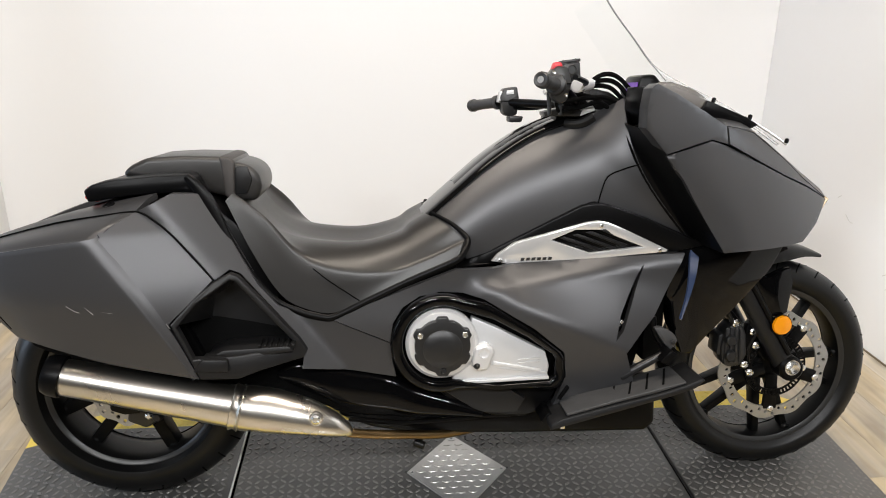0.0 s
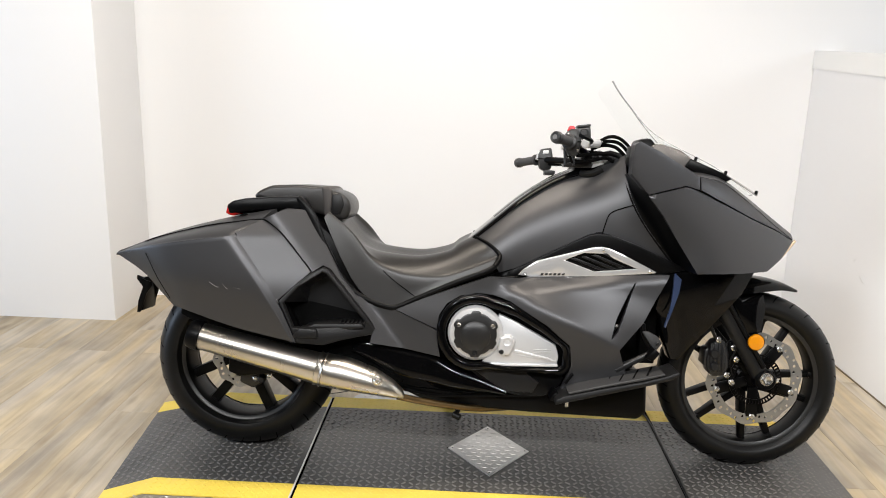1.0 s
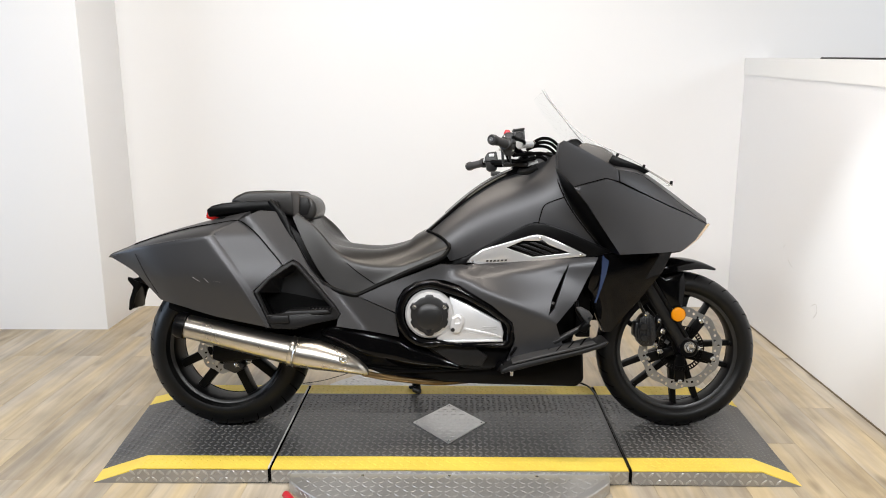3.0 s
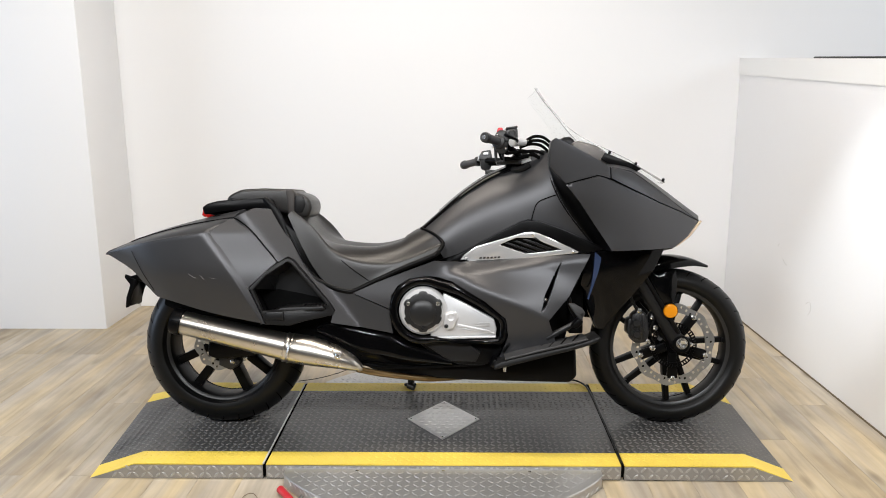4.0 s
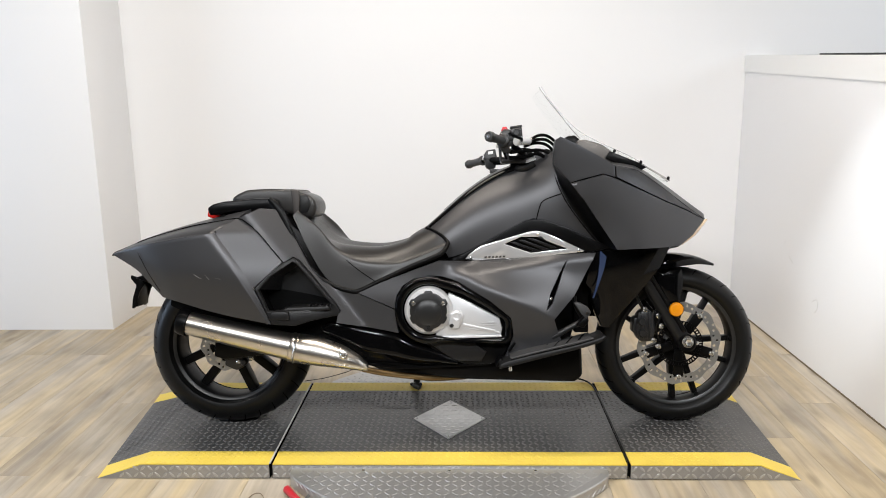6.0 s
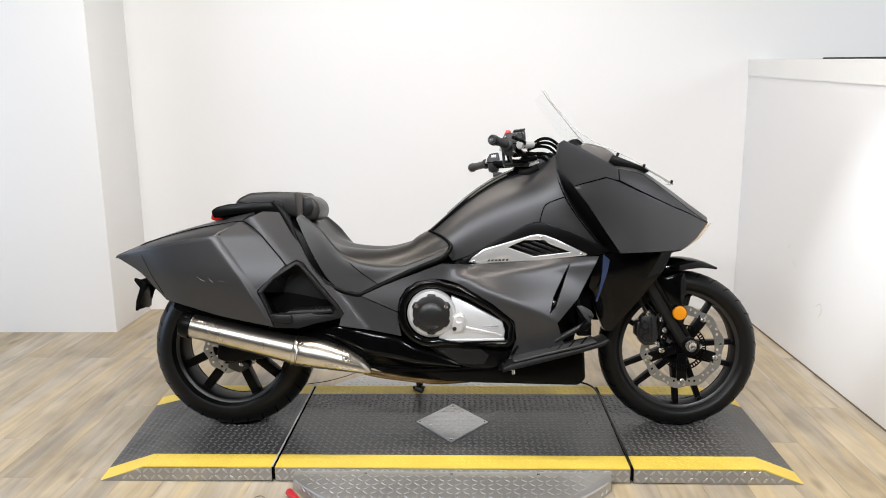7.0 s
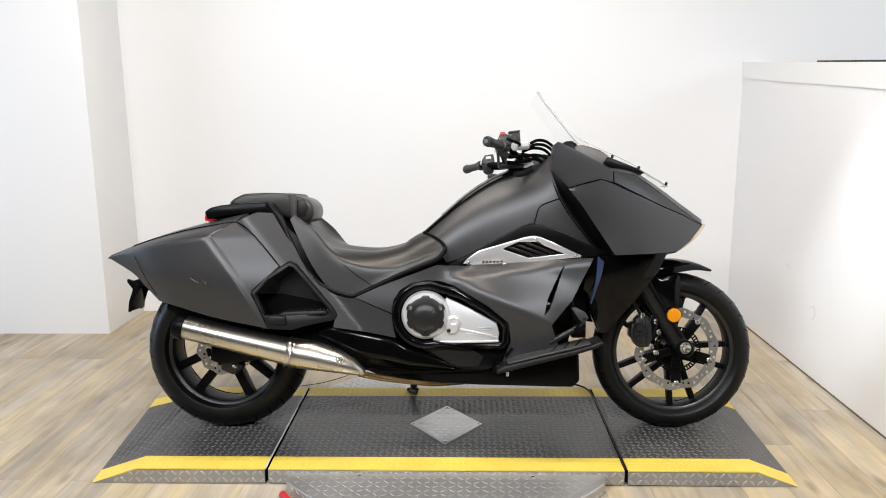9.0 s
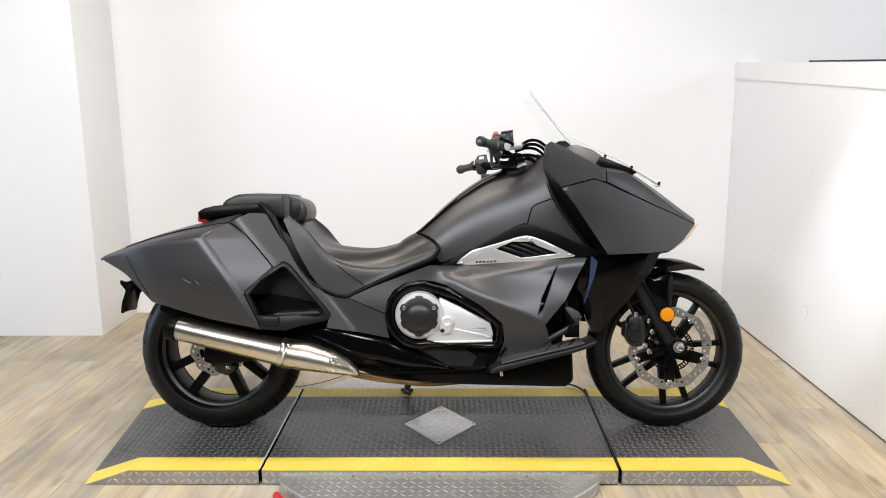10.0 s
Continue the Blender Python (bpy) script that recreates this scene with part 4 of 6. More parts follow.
    put("case_lock", lathe([(0.014, 0), (0.014, 0.003), (0.009, 0.004), (0.009, 0.002)], Matrix.Translation((-0.80, -0.24, 0.787)) @ Matrix.Rotation(radians(24), 4, "X") @ Matrix.Rotation(radians(-17), 4, "Y"), 18), SATIN, case)
    # pocket for the passenger's feet: rim, hollow, ribbed step
    rim_out = [(-0.662, 0.352, 0.548), (-0.613, 0.332, 0.600), (-0.575, 0.312, 0.630), (-0.541, 0.306, 0.646), (-0.524, 0.304, 0.638), (-0.402, 0.290, 0.491), (-0.384, 0.288, 0.462), (-0.392, 0.292, 0.447), (-0.481, 0.325, 0.432), (-0.529, 0.340, 0.419), (-0.606, 0.350, 0.424)]
    rim_in = [(-0.648, 0.350, 0.542), (-0.608, 0.332, 0.588), (-0.541, 0.308, 0.632), (-0.530, 0.306, 0.627), (-0.415, 0.292, 0.486), (-0.430, 0.298, 0.474), (-0.53, 0.335, 0.470), (-0.618, 0.348, 0.470)]
    pocket = put("foot_pocket", shell(rim_out, 0.02, 0.004, holes=[rim_in]), GREYPLASTIC, case, "satin black foot-rest pocket")
    put("pocket_back", shell([(-0.66, 0.235, 0.56), (-0.54, 0.225, 0.65), (-0.39, 0.235, 0.48), (-0.40, 0.235, 0.44), (-0.61, 0.235, 0.44)], 0.01, 0), GREYPLASTIC, pocket)
    put("pocket_wall", shell([(-0.652, 0.346, 0.545), (-0.606, 0.328, 0.592), (-0.541, 0.303, 0.636), (-0.538, 0.24, 0.615), (-0.59, 0.24, 0.58), (-0.60, 0.24, 0.53)], 0.006, 0), GREYPLASTIC, pocket)
    put("pocket_step", slab([(-0.600, 0.462), (-0.560, 0.478), (-0.470, 0.482), (-0.42, 0.484), (-0.41, 0.470), (-0.60, 0.450)], -0.318, -0.225, 0.006), GREYPLASTIC, pocket)
    put("pocket_ledge", slab([(-0.625, 0.440), (-0.600, 0.470), (-0.548, 0.468), (-0.545, 0.440)], -0.352, -0.30, 0.005), GREYPLASTIC, pocket)
    for k in range(7):
        put("step_rib", box(-0.487 + 0.012 * k, -0.481 + 0.012 * k, -0.318, -0.270, 0.482, 0.488, 0.002), RUBBER, pocket)
    if s > 0:
        for pts in ([(-0.862, -0.3612, 0.598), (-0.845, -0.3630, 0.587), (-0.836, -0.3636, 0.584)], [(-0.824, -0.3650, 0.596), (-0.808, -0.3662, 0.580)], [(-0.79, -0.3675, 0.586), (-0.768, -0.3690, 0.582)], [(-0.664, -0.3655, 0.556), (-0.658, -0.3640, 0.545)]):
            put("scuff", tube(pts, 0.0011, 5, 2), MARK, case, "pale scuff in the paint")
    return case


pannier(1)
pannier(-1)
hang = part("plate_hanger", slab([(-1.215, 0.566), (-1.172, 0.552), (-1.163, 0.532), (-1.184, 0.503), (-1.203, 0.440), (-1.216, 0.438), (-1.212, 0.478), (-1.196, 0.526), (-1.217, 0.553)], -0.055, -0.045, 0.004), SATIN, bike, "black number-plate hanger")
part("hanger_side", slab([(-1.215, 0.566), (-1.172, 0.552), (-1.163, 0.532), (-1.184, 0.503), (-1.203, 0.440), (-1.216, 0.438), (-1.212, 0.478), (-1.196, 0.526), (-1.217, 0.553)], 0.045, 0.055, 0.004), SATIN, hang)
part("hanger_plate", slab([(-1.196, 0.545), (-1.188, 0.548), (-1.196, 0.445), (-1.204, 0.445)], -0.05, 0.05, 0.002), SATIN, hang)
part("hanger_arm", slab([(-1.20, 0.556), (-1.13, 0.53), (-0.95, 0.56), (-0.95, 0.60), (-1.14, 0.575)], -0.06, 0.06, 0.006), SATIN, hang)

# engine window: gloss ring, silver casing, dark round cover
CX, CZ = -0.080, 0.460

ring_out = [(x, 0.276, z) for x, z in teardrop(CX, CZ, 0.118, [(0.02, 0.556), (0.07, 0.527), (0.134, 0.488), (0.200, 0.436), (0.209, 0.420), (0.209, 0.365), (0.196, 0.345), (0.178, 0.338), (0.10, 0.346)][::-1], 65, 290)]
ring_in = [(x, 0.276, z) for x, z in teardrop(CX, CZ, 0.090, [(0.04, 0.515), (0.12, 0.470), (0.178, 0.428), (0.186, 0.414), (0.184, 0.372), (0.172, 0.363), (0.05, 0.358)][::-1], 62, 285)]
frame_ring = part("engine_surround", shell(ring_out, 0.05, 0.011, holes=[ring_in], segments=4), GLOSS, bike, "gloss black surround of the engine cover")
part("surround_back", slab([(x, z) for x, w, z in ring_out], -0.232, -0.20, 0), DARK, frame_ring)
casing = part("engine_casing", shell([(-0.06, 0.262, 0.362), (0.02, 0.262, 0.360), (0.17, 0.258, 0.368), (0.175, 0.257, 0.395), (0.165, 0.257, 0.430), (0.05, 0.258, 0.492), (-0.01, 0.260, 0.520), (-0.03, 0.262, 0.44)], 0.02, 0.004, creases=[[(-0.03, 0.262, 0.44), (0.06, 0.268, 0.415), (0.17, 0.258, 0.395)]]), CAST, bike, "silver painted engine casing")
boss = part("casing_boss", slab([(-0.006, 0.452), (0.022, 0.462), (0.036, 0.452), (0.041, 0.436), (0.026, 0.397), (0.000, 0.394), (-0.012, 0.412)], -0.280, -0.255, 0.007, 3), CAST, casing)
part("boss_hollow", lathe([(0.0125, 0), (0.0125, 0.003), (0.010, 0.002), (0.002, 0.001)], Matrix.Translation((0.016, -0.2785, 0.440)) @ SIDE, 20), CAST, casing)
part("casing_web", slab([(0.036, 0.405), (0.150, 0.384), (0.152, 0.390), (0.040, 0.415)], -0.270, -0.255, 0.002), CAST, casing)
part("casing_rib", slab([(0.045, 0.395), (0.165, 0.378), (0.166, 0.384), (0.05, 0.402)], -0.266, -0.255, 0.002), CAST, casing)
part("casing_lip", slab([(-0.055, 0.360), (0.172, 0.366), (0.172, 0.373), (-0.050, 0.369)], -0.270, -0.25, 0.002), CAST, casing)
for z in (0.404, 0.412):
    part("casing_mark", slab([(0.098, z), (0.150, z + 0.003), (0.150, z + 0.007), (0.098, z + 0.004)], -0.2660, -0.262, 0), CAST, casing)
part("casing_plug", lathe([(0.009, 0), (0.007, 0.010), (0.004, 0.014)], at_side(0.000, 0.272, 0.408), 10), CALIPER, casing)
part("casing_ring", lathe([(0.084, 0), (0.084, 0.014), (0.076, 0.022), (0.062, 0.024), (0.060, 0.020), (0.060, 0)], at_side(CX, 0.250, CZ), 56, closed=True), CAST, casing, "bright machined ring")
gear = []
for k in range(72):
    a = 2 * math.pi * k / 72
    near = min(abs((a - radians(d) + math.pi) % (2 * math.pi) - math.pi) for d in (28, 152, 270))
    notch = min(abs((a - radians(d) + math.pi) % (2 * math.pi) - math.pi) for d in (90, 210, 330))
    r = 0.0715 if near < 0.20 else 0.0640
    if notch < 0.22:
        r = 0.0690
    elif near >= 0.16 and notch < 0.30:
        r = 0.0615
    gear.append((CX + r * math.cos(a), CZ + r * math.sin(a)))
cap = part("round_cover", slab(gear, -0.288, -0.25, 0.004), CALIPER, casing, "dark round engine cover")
part("cover_dish", lathe([(0.046, 0), (0.045, 0.003), (0.036, 0.008), (0.022, 0.0105), (0.006, 0.0115), (0.001, 0.0116)], at_side(CX, 0.286, CZ - 0.006), 48), CALIPER, cap)
for d in (28, 152, 270):
    part("cover_screw", lathe([(0.0075, 0), (0.0075, 0.004), (0.006, 0.006), (0.004, 0.003)], at_side(CX + 0.0575 * math.cos(radians(d)), 0.286, CZ + 0.0575 * math.sin(radians(d))), 14), CALIPER if d == 270 else BOLT, cap)

# lower covers
cover_cols = [(-0.455, 0.404, 0.372), (-0.420, 0.423, 0.340), (-0.360, 0.414, 0.305), (-0.300, 0.400, 0.272), (-0.200, 0.378, 0.256), (-0.140, 0.346, 0.252), (-0.050, 0.314, 0.254), (0.020, 0.284, 0.258)]
cover_rows = []
for f, w in ((0.0, 0.214), (0.04, 0.230), (0.12, 0.242), (0.35, 0.247), (0.62, 0.248), (0.72, 0.241), (1.0, 0.216)):
    cover_rows.append([(x, w, zt + (zb - zt) * f) for x, zt, zb in cover_cols])
part("lower_cover", patch(cover_rows, 4, 3, 0.02), GLOSS, bike, "gloss black lower engine cover", 50)
panel = part("lower_panel", shell([(-0.10, 0.236, 0.345), (0.00, 0.238, 0.352), (0.18, 0.238, 0.345), (0.195, 0.238, 0.322), (0.172, 0.236, 0.275), (0.13, 0.232, 0.262), (0.05, 0.232, 0.262), (-0.04, 0.234, 0.292)], 0.04, 0.005), SATIN, bike, "satin black lower side panel")
part("panel_facet", shell([(-0.088, 0.243, 0.3455), (0.055, 0.248, 0.356), (0.120, 0.250, 0.311), (0.102, 0.246, 0.276), (0.011, 0.244, 0.278)], 0.02, 0.003, creases=[[(-0.088, 0.243, 0.3455), (0.011, 0.244, 0.278)]]), GREYPLASTIC, panel)
belly = part("belly_pan", slab([(-0.33, 0.268), (-0.25, 0.232), (-0.160, 0.212), (0.10, 0.200), (0.437, 0.192), (0.462, 0.214), (0.458, 0.320), (0.40, 0.350), (0.17, 0.285), (-0.1, 0.262)], -0.205, 0.205, 0.012, 3), SATIN, bike, "satin black belly pan")
part("under_pipe", tube([(-0.31, -0.280, 0.258), (-0.24, -0.255, 0.238), (-0.16, -0.230, 0.222), (-0.06, -0.20, 0.206), (0.05, -0.14, 0.198)], 0.011, 12, 5), BRONZE, bike, "heat-tinted exhaust pipe")
part("under_strip", tube([(-0.30, -0.222, 0.262), (-0.18, -0.226, 0.250), (0.0, -0.224, 0.256), (0.13, -0.226, 0.262)], 0.004, 8, 5, 0.5), SATIN, bike)
stand = part("side_stand", tube([(-0.02, 0.14, 0.24), (-0.10, 0.19, 0.185), (-0.155, 0.275, 0.105), (-0.165, 0.322, 0.060)], 0.011, 10, 5), SATIN, bike, "black side stand, folded out")
part("stand_foot", rod((-0.165, 0.322, 0.0475), (-0.165, 0.324, 0.0600), 0.026, None, 16, 0.003), SATIN, stand)
part("drain_hose", tube([(-0.115, -0.16, 0.215), (-0.125, -0.175, 0.190), (-0.130, -0.18, 0.174)], 0.008, 8, 4), RUBBER, bike)
part("drain_plug", rod((-0.142, -0.175, 0.176), (-0.116, -0.185, 0.168), 0.011, None, 12, 0.003), RUBBER, bike)
swing = part("swing_arm", slab([(-0.87, 0.335), (-0.84, 0.350), (-0.60, 0.375), (-0.40, 0.42), (-0.36, 0.38), (-0.40, 0.33), (-0.62, 0.285), (-0.84, 0.262), (-0.875, 0.275)], -0.150, -0.110, 0.008), SATIN, bike, "satin black swing arm")
part("swing_arm_side", slab([(-0.87, 0.335), (-0.84, 0.350), (-0.60, 0.375), (-0.40, 0.42), (-0.36, 0.38), (-0.40, 0.33), (-0.62, 0.285), (-0.84, 0.262), (-0.875, 0.275)], 0.110, 0.150, 0.008), SATIN, swing)
part("rear_caliper", slab([(-0.845, 0.235), (-0.80, 0.215), (-0.765, 0.235), (-0.755, 0.29), (-0.79, 0.315), (-0.835, 0.30)], -0.125, -0.07, 0.008), CALIPER, swing)
for x, z in ((-0.745, 0.262), (-0.70, 0.29), (-0.79, 0.25)):
    part("caliper_bolt", lathe([(0.009, 0), (0.009, 0.006), (0.005, 0.009)], at_side(x, 0.124, z), 10), BOLT, swing)
rb = part("caliper_bracket", slab([(-0.815, 0.325), (-0.775, 0.345), (-0.745, 0.335), (-0.740, 0.300), (-0.775, 0.280), (-0.812, 0.295)], -0.118, -0.100, 0.004), DISC, swing, "bare cast bracket")
part("bracket_slot", slab([(-0.795, 0.312), (-0.765, 0.322), (-0.763, 0.314), (-0.793, 0.304)], -0.1195, -0.116, 0.001), DARK, rb)
part("rear_hose", tube([(-0.770, -0.120, 0.300), (-0.735, -0.135, 0.330), (-0.690, -0.135, 0.352), (-0.62, -0.130, 0.375)], 0.005, 8, 5), RUBBER, swing)
part("caliper_lug", rod((-0.768, -0.128, 0.250), (-0.768, -0.145, 0.250), 0.014, 0.011, 14, 0.003), CALIPER, swing)
# black slabs added to fill the gap over the exhaust, shaped to the camera's view
both("inner_fender", slab([(-1.00, 0.475), (-0.90, 0.425), (-0.79, 0.395), (-0.60, 0.358), (-0.42, 0.325), (-0.30, 0.285), (-0.27, 0.330), (-0.34, 0.42), (-0.40, 0.50), (-0.97, 0.60)], -0.235, -0.165, 0.01), DARK, bike)
part("rear_hugger", patch([[(RX + 0.322 * math.cos(radians(a)), w, RZ + (0.322 + h) * math.sin(radians(a))) for a in (10, 35, 60, 85, 110, 130)] for w, h in ((0.105, -0.03), (0.09, 0), (0, 0.006), (-0.09, 0), (-0.105, -0.03))], 3, 2, 0.004), SATIN, bike, "satin black rear inner mudguard")

# exhaust: polished can, clamp, tapered front shield
A, B = Vector((-0.915, -0.300, 0.425)), Vector((-0.545, -0.292, 0.336))
axis = along(A, B)
length = (B - A).length
can = part("exhaust_can", lathe([(0.0380, 0), (0.0400, 0.006), (0.0475, length - 0.02), (0.0478, length)], axis, 48), STEEL, bike, "polished steel exhaust can")
part("can_end", lathe([(0.030, -0.026), (0.040, -0.028), (0.045, -0.016), (0.046, 0.008), (0.040, 0.010)], axis, 40), SATIN, can, "black end cap of the exhaust")
part("can_clamp", lathe([(0.047, length - 0.012), (0.0535, length - 0.009), (0.0500, length - 0.002), (0.0500, length + 0.004), (0.0540, length + 0.010), (0.047, length + 0.013)], axis, 48, closed=True), STEEL, can)
shield = bmesh.new()
rings = []
for q, r_up, r_dn, dz in ((0.0, 0.048, 0.048, 0.0), (0.03, 0.052, 0.049, 0.002), (0.28, 0.055, 0.043, 0.012), (0.60, 0.047, 0.032, 0.020), (0.84, 0.032, 0.021, 0.018), (0.97, 0.017, 0.012, 0.008), (1.0, 0.006, 0.006, 0.003)):
    c = Vector((-0.535, -0.292, 0.333)).lerp(Vector((-0.290, -0.285, 0.258)), q)
    ring = []
    for k in range(28):
        a = 2 * math.pi * k / 28
        up = math.sin(a)
        r = r_up if up > 0 else r_dn
        ring.append(shield.verts.new((c.x + 0.22 * r * up, c.y - max(r_up, 0.004) * math.cos(a) * 0.98, c.z + r * up + dz * 0.4)))
    rings.append(ring)
for a, b in zip(rings, rings[1:]):
    for k in range(28):
        shield.faces.new((a[k], a[(k + 1) % 28], b[(k + 1) % 28], b[k]))
shield.faces.new(rings[0][::-1])
shield.faces.new(rings[-1])
front_shield = part("exhaust_shield", shield, STEEL, can, "polished tapered heat shield")
part("shield_screw", lathe([(0.011, 0), (0.011, 0.004), (0.007, 0.007), (0.005, 0.005)], Matrix.Translation((-0.3675, -0.330, 0.3155)) @ SIDE, 18), BOLT, front_shield)
part("screw_seat", lathe([(0.016, -0.006), (0.016, 0.001), (0.013, 0.002), (0.012, -0.006)], Matrix.Translation((-0.3675, -0.3290, 0.3155)) @ SIDE, 22, closed=True), STEEL, front_shield)
part("shield_rivet", lathe([(0.006, 0), (0.004, 0.004)], Matrix.Translation((-0.515, -0.333, 0.345)) @ SIDE, 10), BOLT, front_shield)

# foot boards, pegs, brake pedal
for s in (1, -1):
    board = part("foot_board", slab([(0.160, 0.270), (0.163, 0.286), (0.188, 0.298), (0.30, 0.325), (0.42, 0.352), (0.480, 0.370), (0.512, 0.384), (0.522, 0.379), (0.500, 0.360), (0.44, 0.341), (0.225, 0.286)], *sorted((-0.345 * s, -0.225 * s)), 0.006), GREYPLASTIC, bike, "black rider foot board")
    part("board_rubber", slab([(0.20, 0.302), (0.30, 0.327), (0.42, 0.354), (0.478, 0.371), (0.476, 0.377), (0.41, 0.361), (0.30, 0.335), (0.198, 0.309)], *sorted((-0.340 * s, -0.235 * s)), 0.003), PADRUBBER, board, "worn grey rubber pad")
    for k in range(6):
        x = 0.225 + 0.040 * k
        rib = bmesh.new()
        z = 0.3165 + (x - 0.235) * 0.262
        vs = [rib.verts.new((x + u + (0.030 if v else 0), -(0.326 if not v else 0.252) * s, z + u * 0.262 + (0.0079 if v else 0) + h)) for h in (-0.003, 0.0008) for u, v in ((0, 0), (0.005, 0), (0.005, 1), (0, 1))]
        for f in ((0, 1, 2, 3), (7, 6, 5, 4), (0, 4, 5, 1), (1, 5, 6, 2), (2, 6, 7, 3), (3, 7, 4, 0)):
            rib.faces.new([vs[q] for q in f])
        part("board_groove", rib, DARK, board)
    part("board_bolt", rod((0.200, -0.300 * s, 0.272), (0.200, -0.300 * s, 0.254), 0.006, None, 10, 0.002), BOLT, board)
    part("board_hinge", slab([(0.148, 0.272), (0.17, 0.266), (0.188, 0.285), (0.165, 0.296)], *sorted((-0.30 * s, -0.2 * s)), 0.004), SATIN, board)
pedal = part("brake_pedal", rod((0.345, -0.262, 0.362), (0.445, -0.272, 0.420), 0.012, 0.009, 12, 0.003), CALIPER, bike, "black brake pedal")
part("pedal_pad", slab([(0.425, 0.412), (0.448, 0.402), (0.468, 0.428), (0.452, 0.440)], -0.305, -0.26, 0.004), SATIN, pedal)
part("pedal_link", tube([(0.45, -0.255, 0.435), (0.430, -0.25, 0.470), (0.425, -0.245, 0.505)], 0.008, 8, 4), SATIN, pedal)
part("pedal_bracket", slab([(0.420, 0.484), (0.437, 0.487), (0.468, 0.470), (0.480, 0.451), (0.464, 0.429), (0.448, 0.442)], -0.272, -0.255, 0.004), PADRUBBER, pedal)
part("pedal_pin", rod((0.466, -0.272, 0.450), (0.466, -0.279, 0.450), 0.006, None, 10, 0.002), CALIPER, pedal)

# front fairing
low_out = [(0.3983, 0.8922), (0.4514, 0.9055), (0.5129, 0.921), (0.556, 0.909), (0.65, 0.868), (0.745, 0.828), (0.83, 0.797), (0.906, 0.763), (0.85, 0.712), (0.79, 0.676), (0.705, 0.672), (0.62, 0.67), (0.562, 0.668), (0.514, 0.738), (0.4466, 0.836)]


def fairing_width(x, z):
    run = x - (0.520 + 0.48 * (0.921 - z))
    run = 0.5 * (run + math.sqrt(run * run + 0.010))
    return 0.312 - 0.36 * run - 0.78 * run * run + 0.036 * ease(0.70, 0.88, z) * (1 - ease(0.35, 0.64, x))


both("fairing_side", shell(low_out, 0.05, 0.006, field=fairing_width), PAINT, bike, "matte dark grey fairing side", 40)
hollow = []
for k, q in enumerate((0.16, 0.36, 0.58, 0.80, 1.0)):
    tx, ty, tz = on_tank(5, q)
    ax, az = [(0.365, 0.944), (0.4042, 0.8922), (0.4529, 0.836), (0.5114, 0.7481), (0.565, 0.669)][k]
    w0, w1 = -ty - (0.016 if k == 0 else 0.007), (0.340, 0.338, 0.320, 0.303, 0.296)[k]
    hollow.append([(tx - 0.008, w0, tz), (tx + 0.30 * (ax - tx), w0 + 0.004, tz + 0.30 * (az - tz)), (tx + 0.66 * (ax - tx), w0 + 0.30 * (w1 - w0), tz + 0.66 * (az - tz)),
                   (tx + 0.90 * (ax - tx), w0 + 0.74 * (w1 - w0), tz + 0.90 * (az - tz)), (ax + 0.002, w1 - 0.001, az)])
# the shade in this painted hollow is put on as black
both("fairing_return", patch(hollow, 4, 4, 0.005), SATIN, bike, "hollow behind the fairing's edge, blackened in place of its shade", 60)
up_out = [(0.3402, 0.9955), (0.3453, 1.034), (0.3608, 1.0442), (0.4215, 1.0212), (0.4981, 0.9834), (0.5535, 0.9521), (0.553, 0.9138), (0.5101, 0.925), (0.4497, 0.9097), (0.3978, 0.8956), (0.3645, 0.9302), (0.3415, 0.9522)]
both("fairing_upper", shell(up_out, 0.05, 0.004, field=lambda x, z: 0.340 - 0.235 * (x - 0.405) + (z - 0.897) * (0.10 - 2.3 * (x - 0.355))), PAINT, bike, "matte dark grey upper fairing panel")
both("nose_side", shell([(0.5575, 0.284, 0.951), (0.60, 0.255, 0.945), (0.652, 0.222, 0.932), (0.755, 0.180, 0.868), (0.83, 0.145, 0.815), (0.906, 0.116, 0.766), (0.83, 0.163, 0.801), (0.745, 0.210, 0.832), (0.65, 0.260, 0.872), (0.5575, 0.300, 0.913)], 0.02, 0.003), PAINT, bike, "matte dark grey nose panel")
edge = [(0.545, 0.270, 0.955), (0.60, 0.252, 0.947), (0.652, 0.220, 0.935), (0.755, 0.178, 0.870), (0.83, 0.143, 0.818), (0.908, 0.114, 0.767)]
mid = [(0.60, 0, 0.962), (0.645, 0, 0.962), (0.70, 0, 0.945), (0.79, 0, 0.885), (0.86, 0, 0.835), (0.940, 0, 0.775)]
q1 = [tuple(a * 0.5 + b * 0.5 + (0.012 if i == 2 else 0) for i, (a, b) in enumerate(zip(e, m))) for e, m in zip(edge, mid)]
neg = lambda r: [(x, -w, z) for x, w, z in r]
part("nose_cowl", patch([edge, q1, mid, neg(q1), neg(edge)], 3, 3, 0.008), PAINT, bike, "matte dark grey nose cowl")
front_low = [(0.906, 0.118, 0.763), (0.850, 0.150, 0.712), (0.790, 0.190, 0.676)]
mid_low = [(0.938, 0, 0.770), (0.870, 0, 0.700), (0.800, 0, 0.655)]
face = part("nose_face", patch([front_low, [tuple((a + b) / 2 for a, b in zip(p, q)) for p, q in zip(front_low, mid_low)], mid_low, neg([tuple((a + b) / 2 for a, b in zip(p, q)) for p, q in zip(front_low, mid_low)]), neg(front_low)], 3, 3, 0.008), SATIN, bike, "black nose face below the cowl")
part("head_light", slab([(0.880, 0.735), (0.900, 0.748), (0.870, 0.705), (0.850, 0.700)], -0.09, 0.09, 0.004), CLEARLENS, face, "clear head light lens")
